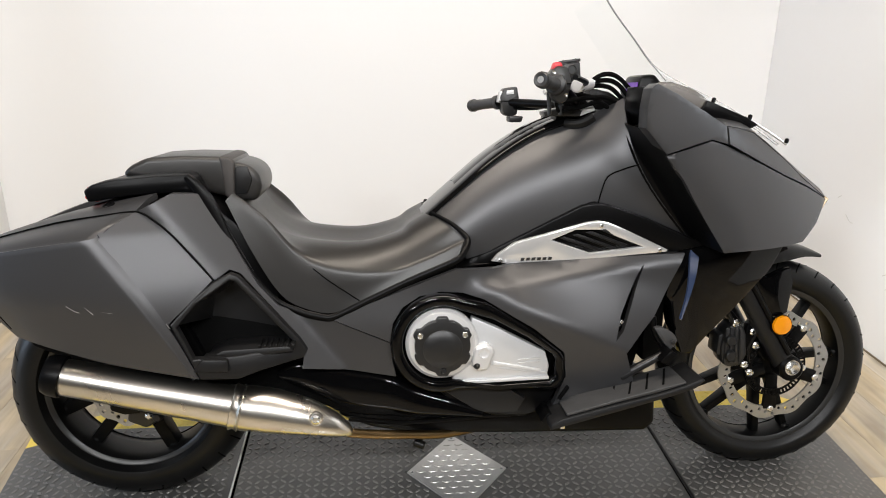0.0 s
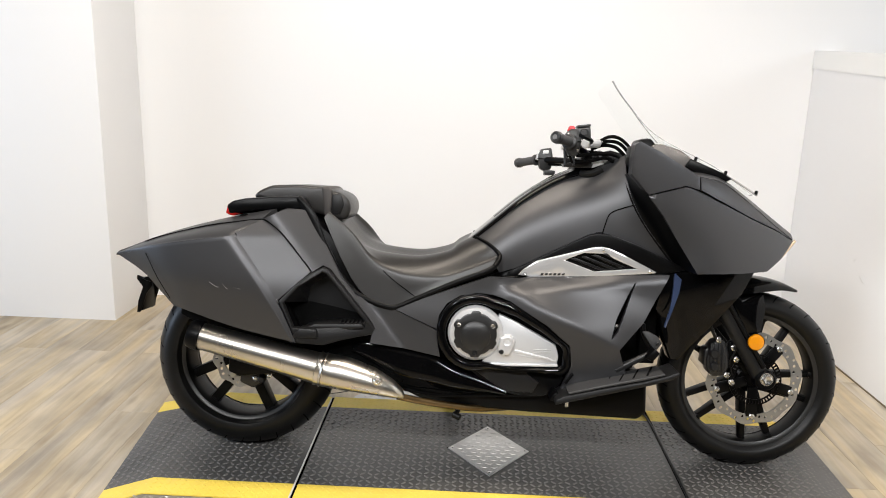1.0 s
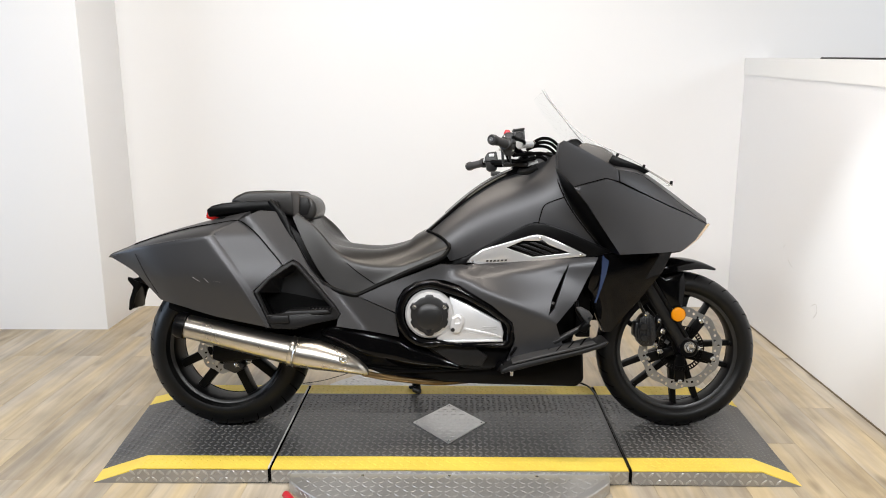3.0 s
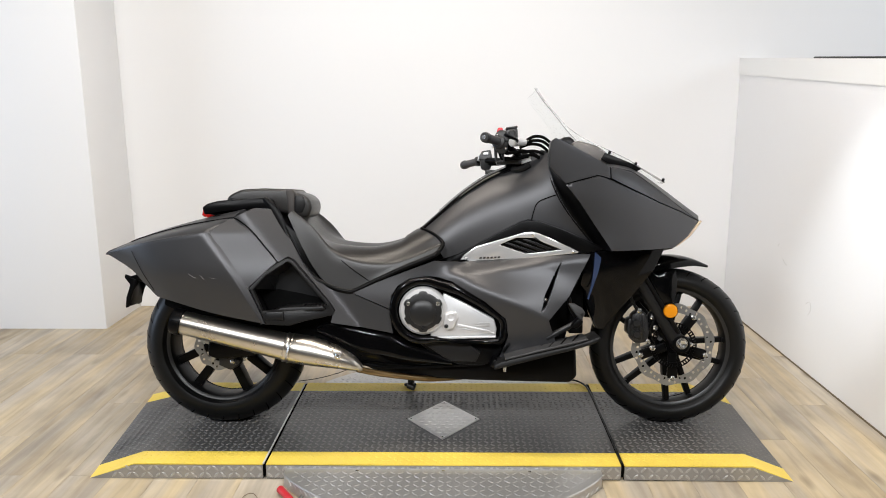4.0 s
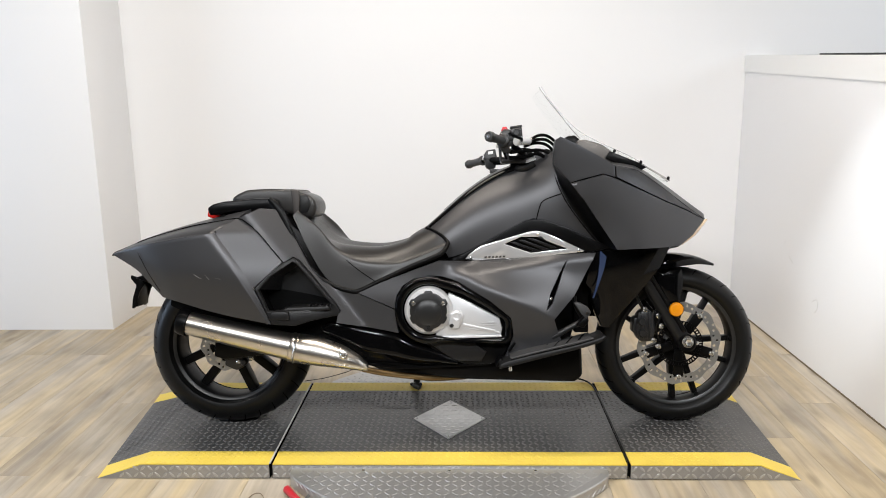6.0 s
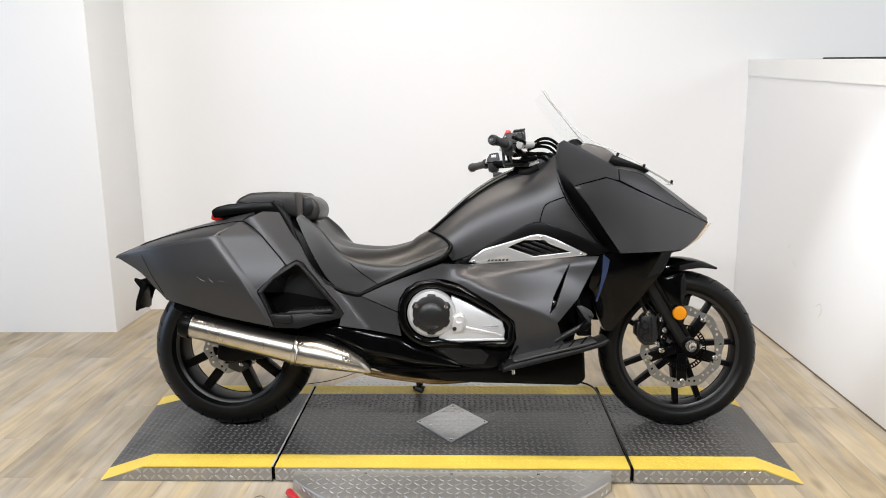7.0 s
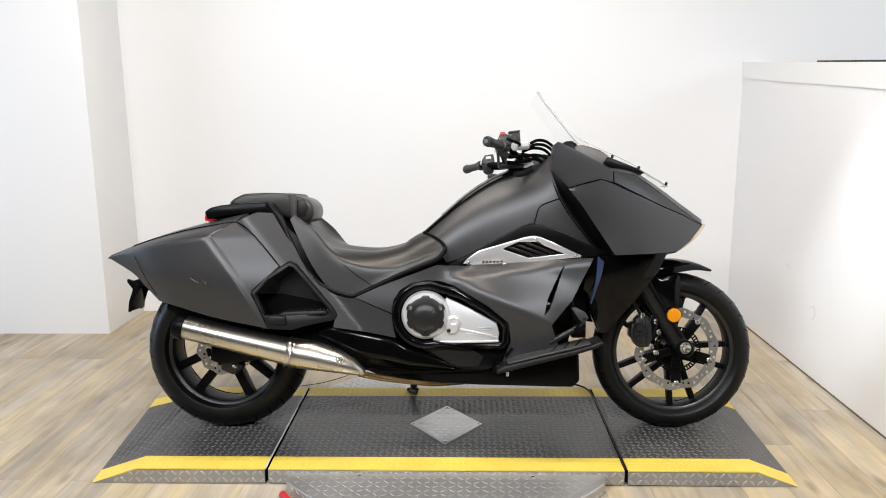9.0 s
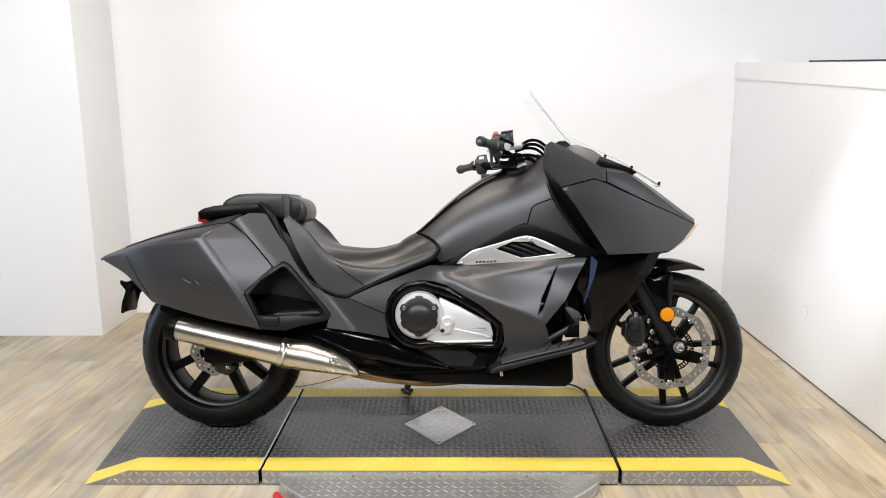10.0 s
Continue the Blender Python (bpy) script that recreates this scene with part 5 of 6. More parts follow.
for s in (1, -1):
    lens_edge = [(0.9065, 0.116, 0.7625), (0.880, 0.132, 0.738), (0.850, 0.149, 0.711), (0.795, 0.187, 0.678)]
    lens_mid = [(0.917, 0.106, 0.7645), (0.893, 0.120, 0.740), (0.864, 0.135, 0.713), (0.807, 0.174, 0.680)]
    lens_in = [(0.926, 0.080, 0.7660), (0.903, 0.094, 0.740), (0.875, 0.108, 0.711), (0.817, 0.152, 0.679)]
    lens = patch([lens_edge, lens_mid, lens_in], 3, 3, 0.006)
    sig = part("turn_signal", lens if s > 0 else mirrored(lens), PALELENS, bike, "pale turn signal lens with an amber bulb")
    part("bulb_holder", slab([(0.897, 0.748), (0.908, 0.755), (0.911, 0.749), (0.899, 0.740)], *sorted((-0.113 * s, -0.101 * s)), 0.002), AMBER, sig)

# gloss inner cowl that reaches down behind the front wheel
inner_out = [(0.494, 0.214, 0.655), (0.55, 0.222, 0.668), (0.66, 0.225, 0.674), (0.765, 0.205, 0.672), (0.735, 0.195, 0.600), (0.66, 0.180, 0.500), (0.600, 0.172, 0.430), (0.560, 0.165, 0.378), (0.536, 0.165, 0.380), (0.515, 0.172, 0.430), (0.500, 0.185, 0.470), (0.486, 0.20, 0.52), (0.470, 0.205, 0.545)]
both("inner_cowl", shell(inner_out, 0.06, 0.006, creases=[[(0.55, 0.222, 0.668), (0.545, 0.210, 0.56), (0.515, 0.172, 0.430)]]), GLOSS, bike, "gloss black inner cowl behind the front wheel")
both("cowl_edge", patch([[(0.519, 0.218, 0.658), (0.512, 0.236, 0.60), (0.502, 0.250, 0.55), (0.488, 0.258, 0.500)], [(0.545, 0.210, 0.662), (0.533, 0.230, 0.608), (0.515, 0.246, 0.56), (0.491, 0.257, 0.497)]], 4, 3, 0.006, True, False), EDGE, bike)
part("radiator", box(0.44, 0.49, -0.15, 0.15, 0.36, 0.66, 0.004), DARK, bike)
part("fairing_inner", slab([(0.40, 0.95), (0.42, 0.82), (0.50, 0.70), (0.74, 0.69), (0.80, 0.76), (0.64, 0.90), (0.52, 0.94)], -0.19, 0.19, 0.01), DARK, bike)

# dash, screen and its fittings
both("dash_side", slab([(0.362, 0.985), (0.366, 1.040), (0.420, 1.028), (0.49, 0.985), (0.47, 0.95), (0.40, 0.95)], -0.262, -0.150, 0.006), SATIN, bike, "black inner panel of the fairing")
dash = part("instrument_panel", slab([(0.400, 1.000), (0.405, 1.031), (0.412, 1.066), (0.448, 1.070), (0.467, 1.048), (0.52, 0.99), (0.48, 0.95), (0.40, 0.95)], -0.115, 0.0, 0.010), SATIN, bike, "black instrument panel behind the screen")
part("display", slab([(0.4000, 1.016), (0.4050, 1.050), (0.4090, 1.050), (0.4040, 1.016)], -0.108, -0.040, 0), DISPLAY, dash, "violet display glow")
part("dash_hood", slab([(0.447, 1.020), (0.445, 1.046), (0.468, 1.053), (0.536, 1.034), (0.613, 0.978), (0.60, 0.945), (0.50, 0.965)], -0.150, 0.150, 0.012), HOOD, dash)
screen_edge = [(0.313, 1.238), (0.336, 1.202), (0.377, 1.150), (0.420, 1.093), (0.456, 1.052), (0.600, 0.990), (0.735, 0.903)]
screen_mid = [(0.334, 1.252), (0.360, 1.210), (0.404, 1.156), (0.456, 1.104), (0.532, 1.058), (0.680, 0.986), (0.800, 0.902)]
screen_rows = []
for w in (1.0, 0.8, 0.4, 0.0, -0.4, -0.8, -1.0):
    q = 1 - w * w
    screen_rows.append([(a + (c - a) * q, w * (0.138 + 0.006 * k), b + (d - b) * q) for k, ((a, b), (c, d)) in enumerate(zip(screen_edge, screen_mid))])
screen = part("windscreen", patch(screen_rows, 5, 4, 0.002), GLASS, bike, "clear acrylic windscreen")
part("screen_rim", tube([(x, -0.139 - 0.006 * k, z) for k, (x, z) in enumerate(screen_edge[:5])], 0.0014, 6, 5), SCREENRIM, screen)
screen.visible_shadow = False
both("screen_bracket", slab([(0.545, 0.985), (0.56, 1.008), (0.66, 0.968), (0.69, 0.950), (0.66, 0.935), (0.58, 0.965)], -0.165, -0.15, 0.003), SATIN, bike, "black screen bracket")
both("screen_bar", tube([(0.660, -0.155, 0.968), (0.72, -0.15, 0.935), (0.775, -0.145, 0.902)], 0.0032, 8, 3), CHROME, bike)
for x, z in ((0.575, 1.012), (0.668, 0.972), (0.765, 0.915)):
    both("screen_bolt", rod((x, -0.16, z - 0.010), (x + 0.003, -0.16, z + 0.002), 0.005, None, 10, 0.002), SATIN, bike)

# handlebar and controls
RE, LE = Vector((0.128, -0.300, 1.053)), Vector((0.062, 0.350, 0.988))
RS, LS = Vector((0.190, -0.200, 1.043)), Vector((0.128, 0.235, 1.000))
bar = part("handlebar", tube([tuple(RE.lerp(RS, 0.5)), tuple(RS), (0.235, -0.135, 1.020), (0.268, -0.06, 1.000), (0.262, 0.06, 0.994), (0.20, 0.15, 0.997), tuple(LS), tuple(LE.lerp(LS, 0.5))], 0.0115, 12, 5), SATIN, bike, "black handlebar with grips and switches")
for e, s_, y in ((RE, RS, -1), (LE, LS, 1)):
    d = (s_ - e).normalized()
    L = (s_ - e).length
    grip = part("grip", lathe([(0.011, 0.014), (0.0170, 0.016), (0.0155, 0.024), (0.0160, 0.03), (0.0150, 0.036), (0.0155, 0.045), (0.0145, 0.052), (0.0150, 0.07), (0.0152, L - 0.02), (0.020, L - 0.014), (0.020, L - 0.006), (0.013, L - 0.004)], along(e, s_), 20), PADRUBBER, bar, "black rubber grip")
    part("bar_weight", lathe([(0.006, 0.002), (0.014, 0.0), (0.0175, 0.004), (0.0185, 0.018), (0.012, 0.022)], along(e, s_), 20), CONTROL, bar)
    part("weight_screw", lathe([(0.0075, -0.001), (0.0075, 0.003)], along(e, s_), 12), BOLT, bar)
sw = part("switch_box", slab([(0.170, 1.017), (0.165, 1.062), (0.183, 1.085), (0.210, 1.083), (0.219, 1.047), (0.210, 1.007), (0.190, 0.999)], -0.215, -0.165, 0.008), CONTROL, bar, "black right switch box")
part("stop_switch", slab([(0.175, 1.077), (0.181, 1.093), (0.195, 1.093), (0.201, 1.079)], -0.206, -0.178, 0.003), REDPLASTIC, sw, "red engine stop switch")
part("switch_seam", slab([(0.1635, 1.044), (0.164, 1.047), (0.2195, 1.047), (0.2195, 1.044)], -0.2165, -0.164, 0), DARK, sw)
part("start_button", rod((0.166, -0.190, 1.028), (0.160, -0.192, 1.028), 0.007, None, 12, 0.002), CAST, sw)
for x0, x1 in ((0.171, 0.175), (0.196, 0.200)):
    part("switch_leg", rod((x0, -0.192, 1.030), (x1, -0.188, 0.976), 0.0055, 0.0045, 10, 0.001), CONTROL, sw)
for x, z in ((0.176, 1.070), (0.206, 1.020)):
    part("switch_screw", lathe([(0.004, 0), (0.004, 0.002), (0.002, 0.001)], at_side(x, 0.2145, z), 10), BOLT, sw)
part("throttle_collar", lathe([(0.020, 0), (0.0235, 0.002), (0.0235, 0.012), (0.020, 0.014)], along(RE.lerp(RS, 0.80), RS), 24), CONTROL, sw)
part("cable_guide", tube([(0.186, -0.205, 1.004), (0.196, -0.190, 0.984), (0.225, -0.150, 0.985), (0.255, -0.12, 0.994)], 0.004, 8, 5), DARK, sw)
mc = part("brake_reservoir", slab([(0.213, 1.058), (0.2115, 1.091), (0.2510, 1.096), (0.2545, 1.058)], -0.158, -0.112, 0.004), CONTROL, bar, "black brake fluid reservoir")
part("reservoir_lid", slab([(0.2105, 1.0915), (0.2105, 1.0985), (0.2515, 1.1035), (0.2520, 1.0965)], -0.159, -0.111, 0.002), CONTROL, mc)
part("reservoir_boss", lathe([(0.013, 0), (0.013, 0.003), (0.010, 0.0045), (0.009, 0.002), (0.002, 0.002)], at_side(0.232, 0.1575, 1.078), 20), CONTROL, mc)
for x, z in ((0.217, 1.0985), (0.246, 1.1020)):
    part("lid_screw", rod((x, -0.135, z), (x, -0.135, z + 0.0022), 0.003, None, 10), BOLT, mc)
part("reservoir_arm", rod((0.235, -0.140, 1.060), (0.243, -0.165, 1.042), 0.008, None, 10, 0.002), CONTROL, mc)
part("sight_glass", rod((0.216, -0.116, 1.072), (0.211, -0.116, 1.072), 0.009, None, 14, 0.002), CAST, mc)
part("master_cylinder", rod((0.226, -0.225, 1.040), (0.276, -0.160, 1.046), 0.015, 0.013, 14, 0.003), CAST, bar, "silver brake master cylinder")
part("hose_union", rod((0.262, -0.150, 1.048), (0.292, -0.140, 1.052), 0.010, 0.007, 12, 0.002), BOLT, bar)
part("lever_pivot", rod((0.240, -0.215, 1.030), (0.240, -0.215, 1.058), 0.008, None, 12, 0.002), BOLT, bar)
part("lever", tube([(0.245, -0.215, 1.044), (0.240, -0.255, 1.048), (0.215, -0.295, 1.054), (0.198, -0.318, 1.058)], 0.006, 8, 5), SATIN, bar, "black brake lever")
part("lever", tube([(0.185, 0.215, 0.998), (0.178, 0.265, 0.996), (0.145, 0.32, 0.994), (0.122, 0.345, 0.992)], 0.006, 8, 5), SATIN, bar, "black parking brake lever")
part("lever", tube([(0.150, 0.238, 0.988), (0.190, 0.222, 0.994), (0.236, 0.185, 1.000)], 0.0055, 8, 4), CONTROL, bar, "black left control lever")
lsw = part("switch_box", slab([(0.134, 0.968), (0.124, 1.016), (0.136, 1.038), (0.172, 1.043), (0.180, 1.000), (0.172, 0.966), (0.15, 0.960)], 0.195, 0.250, 0.005), CONTROL, bar, "black left switch box")
part("switch_slider", slab([(0.142, 1.020), (0.142, 1.032), (0.162, 1.034), (0.162, 1.022)], 0.190, 0.197, 0.002), CAST, lsw)
part("switch_seam", slab([(0.1230, 1.002), (0.1230, 1.005), (0.1805, 1.003), (0.1805, 1.000)], 0.1942, 0.2508, 0), DARK, lsw)
part("switch_button", slab([(0.118, 1.000), (0.126, 1.030), (0.140, 1.030), (0.132, 0.998)], 0.200, 0.238, 0.003), CAST, lsw)
part("switch_paddle", slab([(0.150, 0.945), (0.185, 0.945), (0.19, 0.962), (0.15, 0.964)], 0.19, 0.24, 0.004), CONTROL, lsw)
part("bar_clamp", slab([(0.245, 0.965), (0.240, 1.005), (0.262, 1.022), (0.300, 1.016), (0.312, 0.98), (0.29, 0.96)], -0.05, 0.05, 0.008), SATIN, bar)
part("top_yoke", slab([(0.21, 0.955), (0.22, 0.975), (0.34, 0.985), (0.36, 0.96), (0.30, 0.94)], -0.085, 0.085, 0.008), SATIN, bar)
part("yoke_plate", slab([(0.178, 0.981), (0.232, 0.993), (0.272, 0.984), (0.267, 0.970), (0.181, 0.971)], -0.115, -0.06, 0.002), CALIPER, bar)
part("ignition_plate", slab([(0.267, 0.987), (0.301, 0.995), (0.307, 0.984), (0.270, 0.970)], -0.105, -0.085, 0.002), CAST, bar)
for pts in ([(0.280, -0.145, 1.050), (0.315, -0.135, 1.068), (0.355, -0.125, 1.060), (0.41, -0.11, 1.01)],
            [(0.270, -0.135, 1.036), (0.312, -0.125, 1.054), (0.355, -0.12, 1.045), (0.40, -0.11, 0.995)],
            [(0.262, -0.12, 1.028), (0.300, -0.115, 1.042), (0.345, -0.11, 1.034), (0.39, -0.10, 0.99)],
            [(0.210, -0.175, 1.005), (0.262, -0.15, 1.012), (0.32, -0.135, 1.015), (0.365, -0.12, 0.995), (0.385, -0.11, 0.96)],
            [(0.200, -0.165, 0.990), (0.25, -0.14, 0.990), (0.31, -0.125, 1.002), (0.36, -0.11, 0.97)],
            [(0.19, -0.10, 1.005), (0.24, -0.10, 1.020), (0.30, -0.095, 1.015), (0.35, -0.09, 0.985)],
            [(0.15, 0.21, 0.985), (0.22, 0.16, 0.985), (0.29, 0.12, 1.0), (0.36, 0.10, 0.96)]):
    part("control_cable", tube(pts, 0.0055, 8, 6), DARK, bar)

# ---- the turntable and its deck ----
NX0, NX1, S0, S1, YF = -1.222, 1.168, -0.618, 0.594, 0.362
FLAT0, FLAT1 = -1.065, 1.030


def deck_height(x):
    if x < FLAT0:
        return DECK * (x - NX0) / (FLAT0 - NX0)
    if x > FLAT1:
        return DECK * (NX1 - x) / (NX1 - FLAT1)
    return DECK


def bars(spots, length, width, height, lift):
    """Raised lozenges of tread plate: (x, y, z, angle, tilt) each."""
    verts, faces = [], []
    for x, y, z, angle, up in spots:
        base = len(verts)
        c, s = math.cos(angle), math.sin(angle)
        for h, k in ((0, 1.0), (height, 0.72)):
            for u, v in ((-0.5, 0), (-0.22, -0.5), (0.22, -0.5), (0.5, 0), (0.22, 0.5), (-0.22, 0.5)):
                a, b = u * length * k, v * width * k
                lx, ly = a * c - b * s, a * s + b * c
                if up == "front":
                    verts.append((x + lx, y - h - lift, z + ly))
                else:
                    verts.append((x + lx, y + ly, z + h + lift + up * lx))
        faces.append([base + i for i in range(6, 12)])
        for i in range(6):
            j = (i + 1) % 6
            faces.append([base + i, base + j, base + 6 + j, base + 6 + i])
    me = bpy.data.meshes.new("tread")
    me.from_pydata(verts, [], faces)
    return me


def tread(parent, spots, mat, length=0.024, width=0.0085, height=0.0016):
    me = bars(spots, length, width, height, -0.0002)
    me.materials.append(mat)
    ob = new("tread_bar", me)
    ob.parent = parent
    return tagged(ob, "raised lozenges of the tread plate", kind="stuff")


def checker(x0, x1, y0, y1, pitch):
    i = 0
    y = y0 + pitch / 2
    while y < y1 - pitch * 0.3:
        x = x0 + pitch / 2
        j = 0
        while x < x1 - pitch * 0.3:
            yield x, y, radians(45 if (i + j) % 2 else -45)
            x += pitch
            j += 1
        y += pitch
        i += 1


def in_diamond(x, y, grow=0.0):
    return abs(x + 0.016) / (0.138 + grow) + abs(y + 0.006) / (0.172 + grow) < 1


def deck_section(name, x0, x1, label):
    """One section of the deck: a black tread-plate top with yellow borders and bright metal sides."""
    sec = thing(name, Matrix.Identity(4), label, "platform", "sections of the platform")
    cuts = sorted({x0, x1, *[c for c in (FLAT0, FLAT1) if x0 < c < x1]})
    prof = [(x, deck_height(x)) for x in cuts]
    out = list(prof)
    low = [(x1, -0.0), (x0, -0.0)]
    loop = [p for p in out] + [p for p in low if p not in out]
    part("section_body", slab([(x, max(z - 0.002, -0.001)) for x, z in loop], -YF + 0.001, YF - 0.001, 0), DARK, sec)
    band = 0.088
    for nm, ya, yb, mat in (("deck_top", -YF + band, YF - band, TREADBLACK), ("yellow_border", -YF - 0.002, -YF + band, YELLOW), ("yellow_border", YF - band, YF + 0.002, YELLOW)):
        bm = bmesh.new()
        a = [bm.verts.new((x, ya, z)) for x, z in prof]
        b = [bm.verts.new((x, yb, z)) for x, z in prof]
        c = [bm.verts.new((x, ya, z - 0.004)) for x, z in prof]
        d = [bm.verts.new((x, yb, z - 0.004)) for x, z in prof]
        for i in range(len(prof) - 1):
            bm.faces.new((a[i], a[i + 1], b[i + 1], b[i]))
            bm.faces.new((c[i], d[i], d[i + 1], c[i + 1]))
            bm.faces.new((a[i], c[i], c[i + 1], a[i + 1]))
            bm.faces.new((b[i], b[i + 1], d[i + 1], d[i]))
        bm.faces.new((a[0], b[0], d[0], c[0]))
        bm.faces.new((a[-1], c[-1], d[-1], b[-1]))
        part(nm, bm, mat, sec)
        spots = []
        for x, y, ang in checker(x0, x1, ya, yb, 0.0225):
            if in_diamond(x, y, 0.012):
                continue
            h = deck_height(x)
            slope = (deck_height(x + 0.001) - deck_height(x - 0.001)) / 0.002
            spots.append((x, y, h - (0.0009 if slope else 0.0), ang, slope))
        tread(sec, spots, WORNGLINT if mat is TREADBLACK else mat, 0.022, 0.0075, 0.0021 if mat is TREADBLACK else 0.0010)
    for sgn in (-1, 1):
        top = [(x, max(z - 0.005, 0.0)) for x, z in prof]
        # plates stop above the floor; the black body below stands in for shadow
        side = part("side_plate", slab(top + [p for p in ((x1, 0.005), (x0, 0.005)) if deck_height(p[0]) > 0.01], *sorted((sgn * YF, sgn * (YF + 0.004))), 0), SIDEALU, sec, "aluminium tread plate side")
        if sgn < 0:
            spots = []
            for x, z, ang in checker(x0, x1, 0.002, 0.050, 0.025):
                if z + 0.008 < deck_height(x):
                    spots.append((x, -YF - 0.004, z, ang, "front"))
            tread(sec, spots, ALU, 0.027, 0.0085, 0.0018)
    return sec


def splay(section, flat, nose, turn):
    """Set the ramp's nose a little out of square."""
    for ob in section.children:
        for v in ob.data.vertices:
            q = (v.co.x - flat) / (nose - flat)
            if q > 0:
                v.co.x += q * turn * (v.co.y + YF)


left_ramp = deck_section("deck_ramp", NX0, S0 - 0.006, "black tread-plate ramp section with worn yellow borders")
mid_deck = deck_section("deck_middle", S0 + 0.006, S1 - 0.006, "black tread-plate middle section with worn yellow borders")
right_ramp = deck_section("deck_ramp", S1 + 0.006, NX1, "black tread-plate ramp section with worn yellow borders")
splay(left_ramp, FLAT0, NX0, -0.10)
splay(right_ramp, FLAT1, NX1, 0.025)
bm = bmesh.new()
loop = [(-0.154, -0.006), (-0.016, -0.178), (0.122, -0.006), (-0.016, 0.166)]
up = [bm.verts.new((x, y, DECK + 0.0035)) for x, y in loop]
dn = [bm.verts.new((x * 1.0, y * 1.0, DECK - 0.001)) for x, y in loop]
bm.faces.new(up)
for i in range(4):
    bm.faces.new((up[i], dn[i], dn[(i + 1) % 4], up[(i + 1) % 4]))
diamond = part("diamond_plate", bm, ALU, mid_deck, "bright diamond-shaped tread plate insert")
part("plate_joint", slab([(-0.16, DECK), (0.128, DECK), (0.128, DECK + 0.001), (-0.16, DECK + 0.001)], -0.001, 0.001, 0), DARK, diamond)
tread(diamond, [(x, y, DECK + 0.0035, 0, 0.0) for x, y in [(-0.016 + 0.033 * i + (0.0165 if j % 2 else 0), -0.006 + 0.024 * j) for i in range(-5, 6) for j in range(-7, 8)] if in_diamond(x, y, -0.022)], ALU, 0.026, 0.009, 0.0016)
for x, y in ((-0.140, -0.006), (0.108, -0.006), (-0.016, 0.148), (-0.016, -0.160)):
    part("plate_rivet", lathe([(0.004, 0), (0.004, 0.001), (0.002, 0.002)], Matrix.Translation((x, y, DECK + 0.0035)), 10), BOLT, diamond)

# round turntable plate below, showing in front of and behind the deck
RT, FLAT = 0.672, 0.532
table = thing("turntable", Matrix.Identity(4), "round aluminium tread-plate turntable on the floor", "turntable")
bm = lathe([(RT - 0.004, 0.0), (RT, 0.002), (RT, 0.038), (RT - 0.003, 0.041)], Matrix.Translation((-0.012, 0, 0.0)), 160)
for v in bm.verts:
    v.co.x = max(-0.012 - FLAT, min(-0.012 + FLAT, v.co.x))
part("table_plate", bm, ALU, table)
spots = []
for x, y, ang in checker(-0.65, 0.65, -0.65, 0.65, 0.027):
    if math.hypot(x + 0.012, y) < RT - 0.02 and abs(x + 0.012) < FLAT - 0.02 and abs(y) > YF + 0.018:
        spots.append((x, y, 0.041, ang, 0.0))
tread(table, spots, ALU, 0.027, 0.008, 0.0016)
rim_verts, rim_faces = [], []
for k in range(150):
    for j, (h, lean) in enumerate(((0.012, 1), (0.030, -1))):
        a = 2 * math.pi * (k + 0.5 * j) / 150
        if RT * abs(math.cos(a)) > FLAT - 0.015:
            continue
        base = len(rim_verts)
        for d, g in ((0, 1.0), (0.0014, 0.7)):
            for u, v in ((-0.010, -0.006), (-0.006, -0.008), (0.010, 0.006), (0.006, 0.008)):
                q = a + u * g * lean / RT
                rim_verts.append((-0.012 + (RT + d) * math.cos(q), (RT + d) * math.sin(q), h + v * g))
        rim_faces.append([base + 4, base + 5, base + 6, base + 7])
        for i in range(4):
            rim_faces.append([base + i, base + (i + 1) % 4, base + 4 + (i + 1) % 4, base + 4 + i])
rim_mesh = bpy.data.meshes.new("rim_tread")
rim_mesh.from_pydata(rim_verts, [], rim_faces)
rim_mesh.materials.append(ALU)
rim_bars = new("tread_bar", rim_mesh)
rim_bars.parent = table
tagged(rim_bars, "raised lozenges round the turntable's rim", kind="stuff")
for x in (-0.30, -0.01, 0.28):
    part("table_screw", lathe([(0.006, 0), (0.006, 0.001), (0.003, 0.0022)], Matrix.Translation((x, -YF - 0.018, 0.041)), 12), BOLT, table)
for sgn in (-1, 1):
    for k in range(2):
        part("deck_bracket", box(S0 - 0.004 if k == 0 else S1 - 0.004, (S0 if k == 0 else S1) + 0.004, *sorted((sgn * (YF - 0.72), sgn * (YF - 0.01))), 0.01, 0.0535), DARK, table)
pin = thing("lock_pin", Matrix.Identity(4), "red locking pin with a steel clasp beside the turntable", "locking pin")
part("pin_handle", rod((-0.545, -0.455, 0.014), (-0.490, -0.535, 0.020), 0.013, 0.011, 14, 0.004), REDPLASTIC, pin, "red plastic handle")
part("pin_clasp", join(slab([(-0.497, 0.006), (-0.432, 0.006), (-0.425, 0.020), (-0.448, 0.030), (-0.490, 0.028)], -0.575, -0.535, 0.004), rod((-0.470, -0.58, 0.030), (-0.455, -0.53, 0.034), 0.006, None, 10, 0.002)), DISC, pin, "steel clasp")
hair = finish("thread", tube([(-0.661, -0.490, 0.0015), (-0.650, -0.466, 0.0015), (-0.632, -0.462, 0.0015), (-0.612, -0.489, 0.0015), (-0.591, -0.529, 0.0015)], 0.0012, 6, 5), GAP)
tagged(hair, "short dark thread lying curled on the floor", "thread")
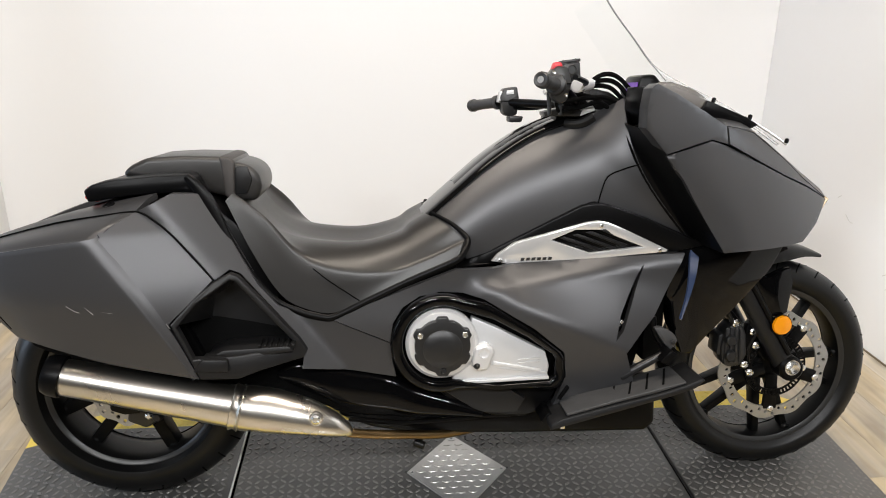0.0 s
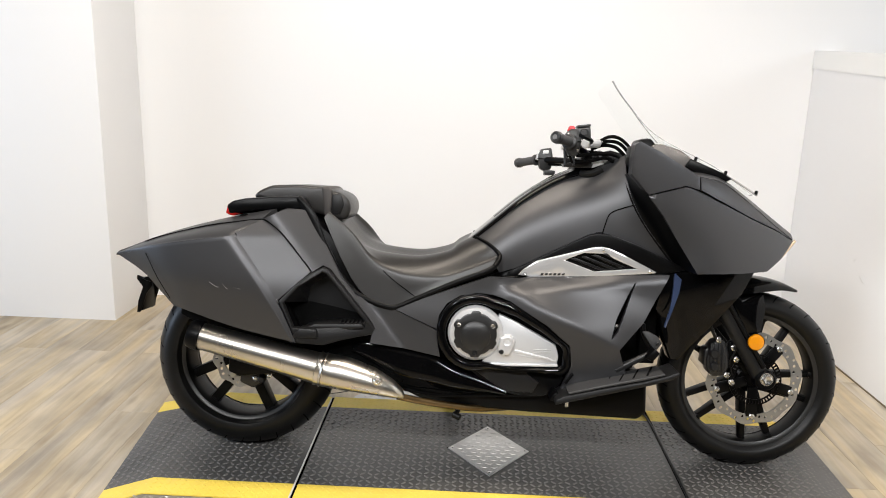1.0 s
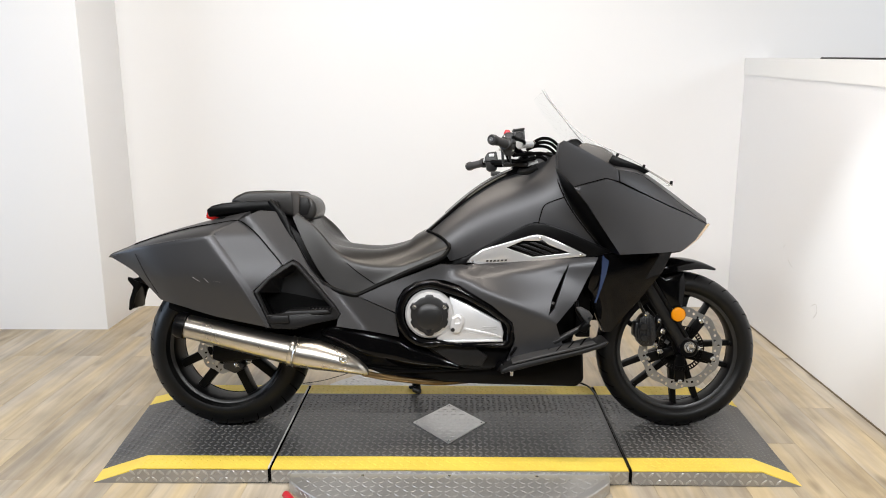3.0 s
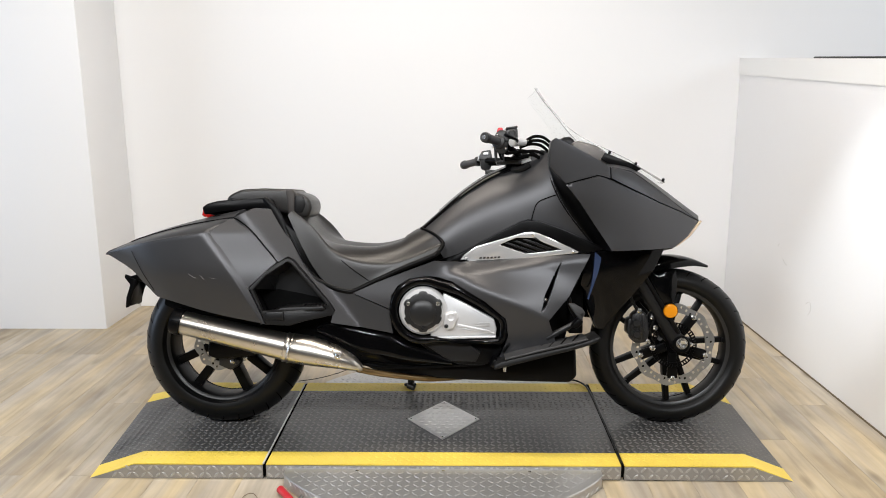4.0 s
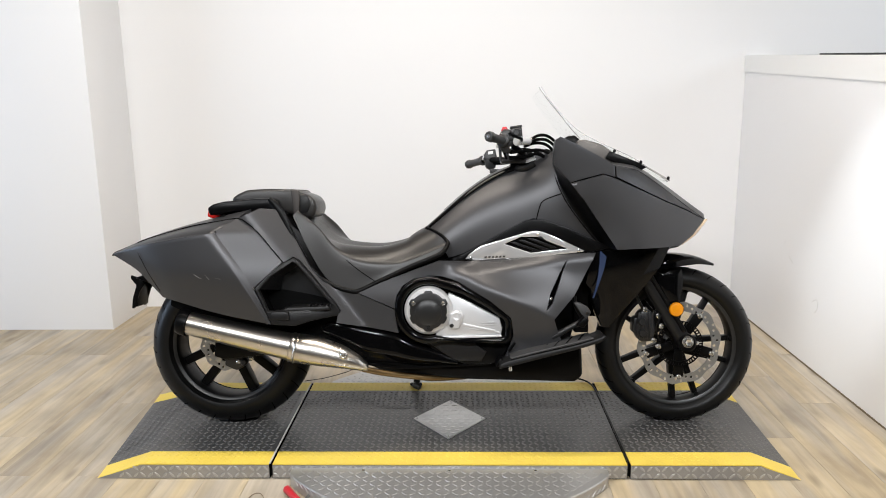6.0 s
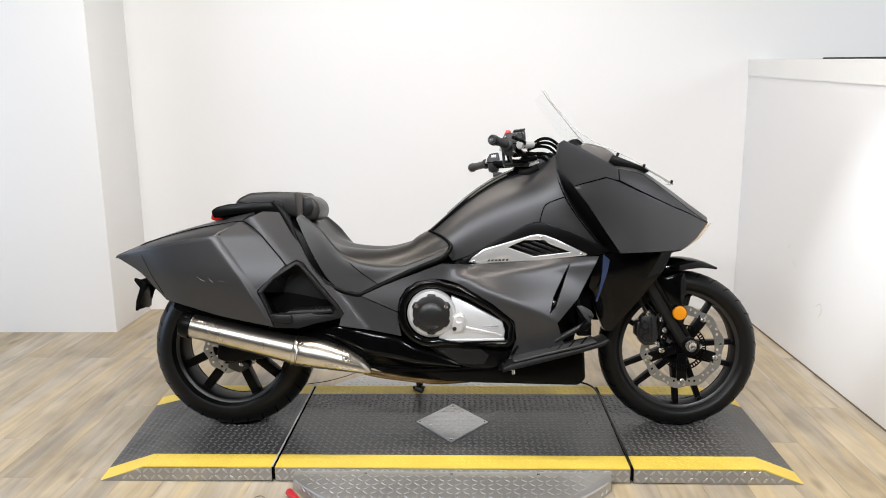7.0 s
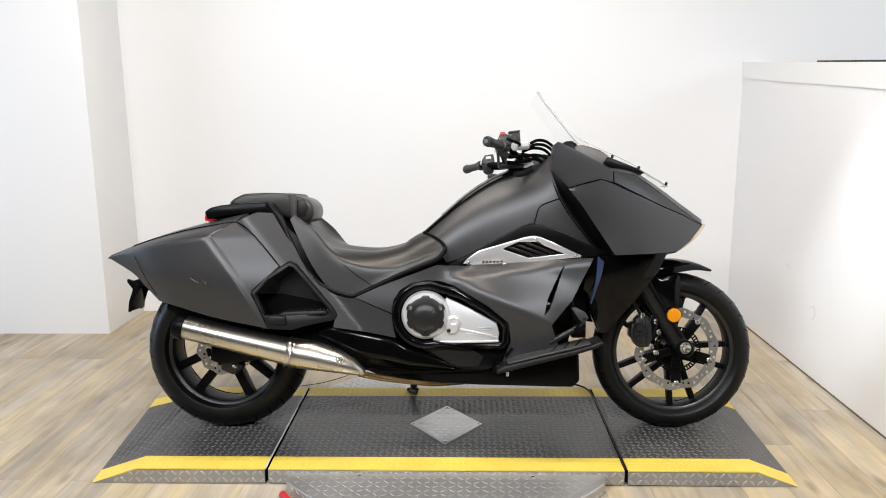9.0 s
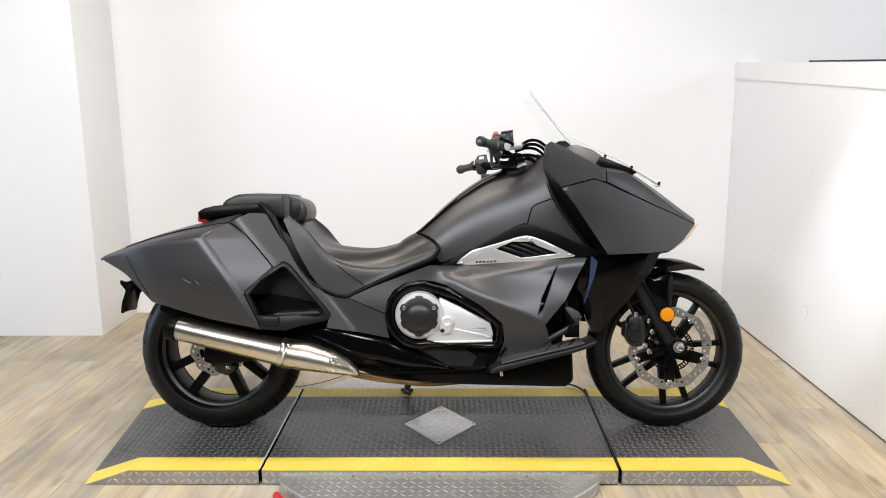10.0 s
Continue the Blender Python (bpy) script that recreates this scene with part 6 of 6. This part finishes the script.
strip = finish("seam_strip", tube([(-0.6215, 0.34, 0.0570), (-0.6215, 0.0, 0.0570), (-0.6215, -0.30, 0.0570), (-0.6215, -0.362, 0.056)], 0.0030, 8, 5), WALLMARK)
tagged(strip, "grey rubber strip tucked into the deck's seam", "strip")

seal = finish("seam_cable", tube([(0.44, 0.40, 0.062), (0.52, 0.385, 0.066), (0.572, 0.345, 0.063), (0.5905, 0.25, 0.0585), (0.5935, 0.0, 0.0585), (0.5935, -0.30, 0.0585), (0.5935, -0.355, 0.058)], 0.0038, 8, 6), RUBBER)
tagged(seal, "black cable tucked into the deck's seam", "cable")
wire = finish("floor_wire", tube([(-0.66, 0.40, 0.048), (-0.58, 0.44, 0.046), (-0.50, 0.50, 0.048), (-0.44, 0.52, 0.062), (-0.38, 0.50, 0.048)], 0.0016, 8, 6), RUBBER)
tagged(wire, "thin dark wire lying on the turntable", "wire")

# ---- floor planks ----
PW = 0.152
shapes = {}


def plank_mesh(length):
    key = round(length, 3)
    if key not in shapes:
        bm = box(-PW / 2 + 0.0005, PW / 2 - 0.0005, -length / 2 + 0.0005, length / 2 - 0.0005, -0.006, 0.0, 0)
        me = bpy.data.meshes.new("plank")
        bm.to_mesh(me)
        bm.free()
        me.materials.append(PLANK)
        shapes[key] = me
    return shapes[key]


rng = random.Random(5)
x = -4.95 + PW / 2
rest = bmesh.new()
while x < 4.1:
    near = -2.9 < x < RIGHT + 0.1
    y = -6.15 - rng.choice((0.0, 0.3, 0.6, 0.9))
    while y < 1.95:
        if near and y + 1.22 > -1.6 and y < BACK + 0.1 and not (x < LEFT - 0.1 and y > 1.5):
            ob = new("plank", plank_mesh(1.22))
            ob.location = (x, y + 0.61, 0)
            ob.parent = floor
        elif y + 1.22 > -6.15:
            y0, y1 = max(y, -6.15), min(y + 1.22, 1.95)
            vs = [rest.verts.new(p) for p in ((x - PW / 2 + 0.001, y0, 0), (x + PW / 2 - 0.001, y0, 0), (x + PW / 2 - 0.001, y1 - 0.002, 0), (x - PW / 2 + 0.001, y1 - 0.002, 0))]
            rest.faces.new(vs)
        y += 1.22
    x += PW
far_planks = part("plank_field", rest, PLANK, floor)
tagged(far_planks, kind="stuff")
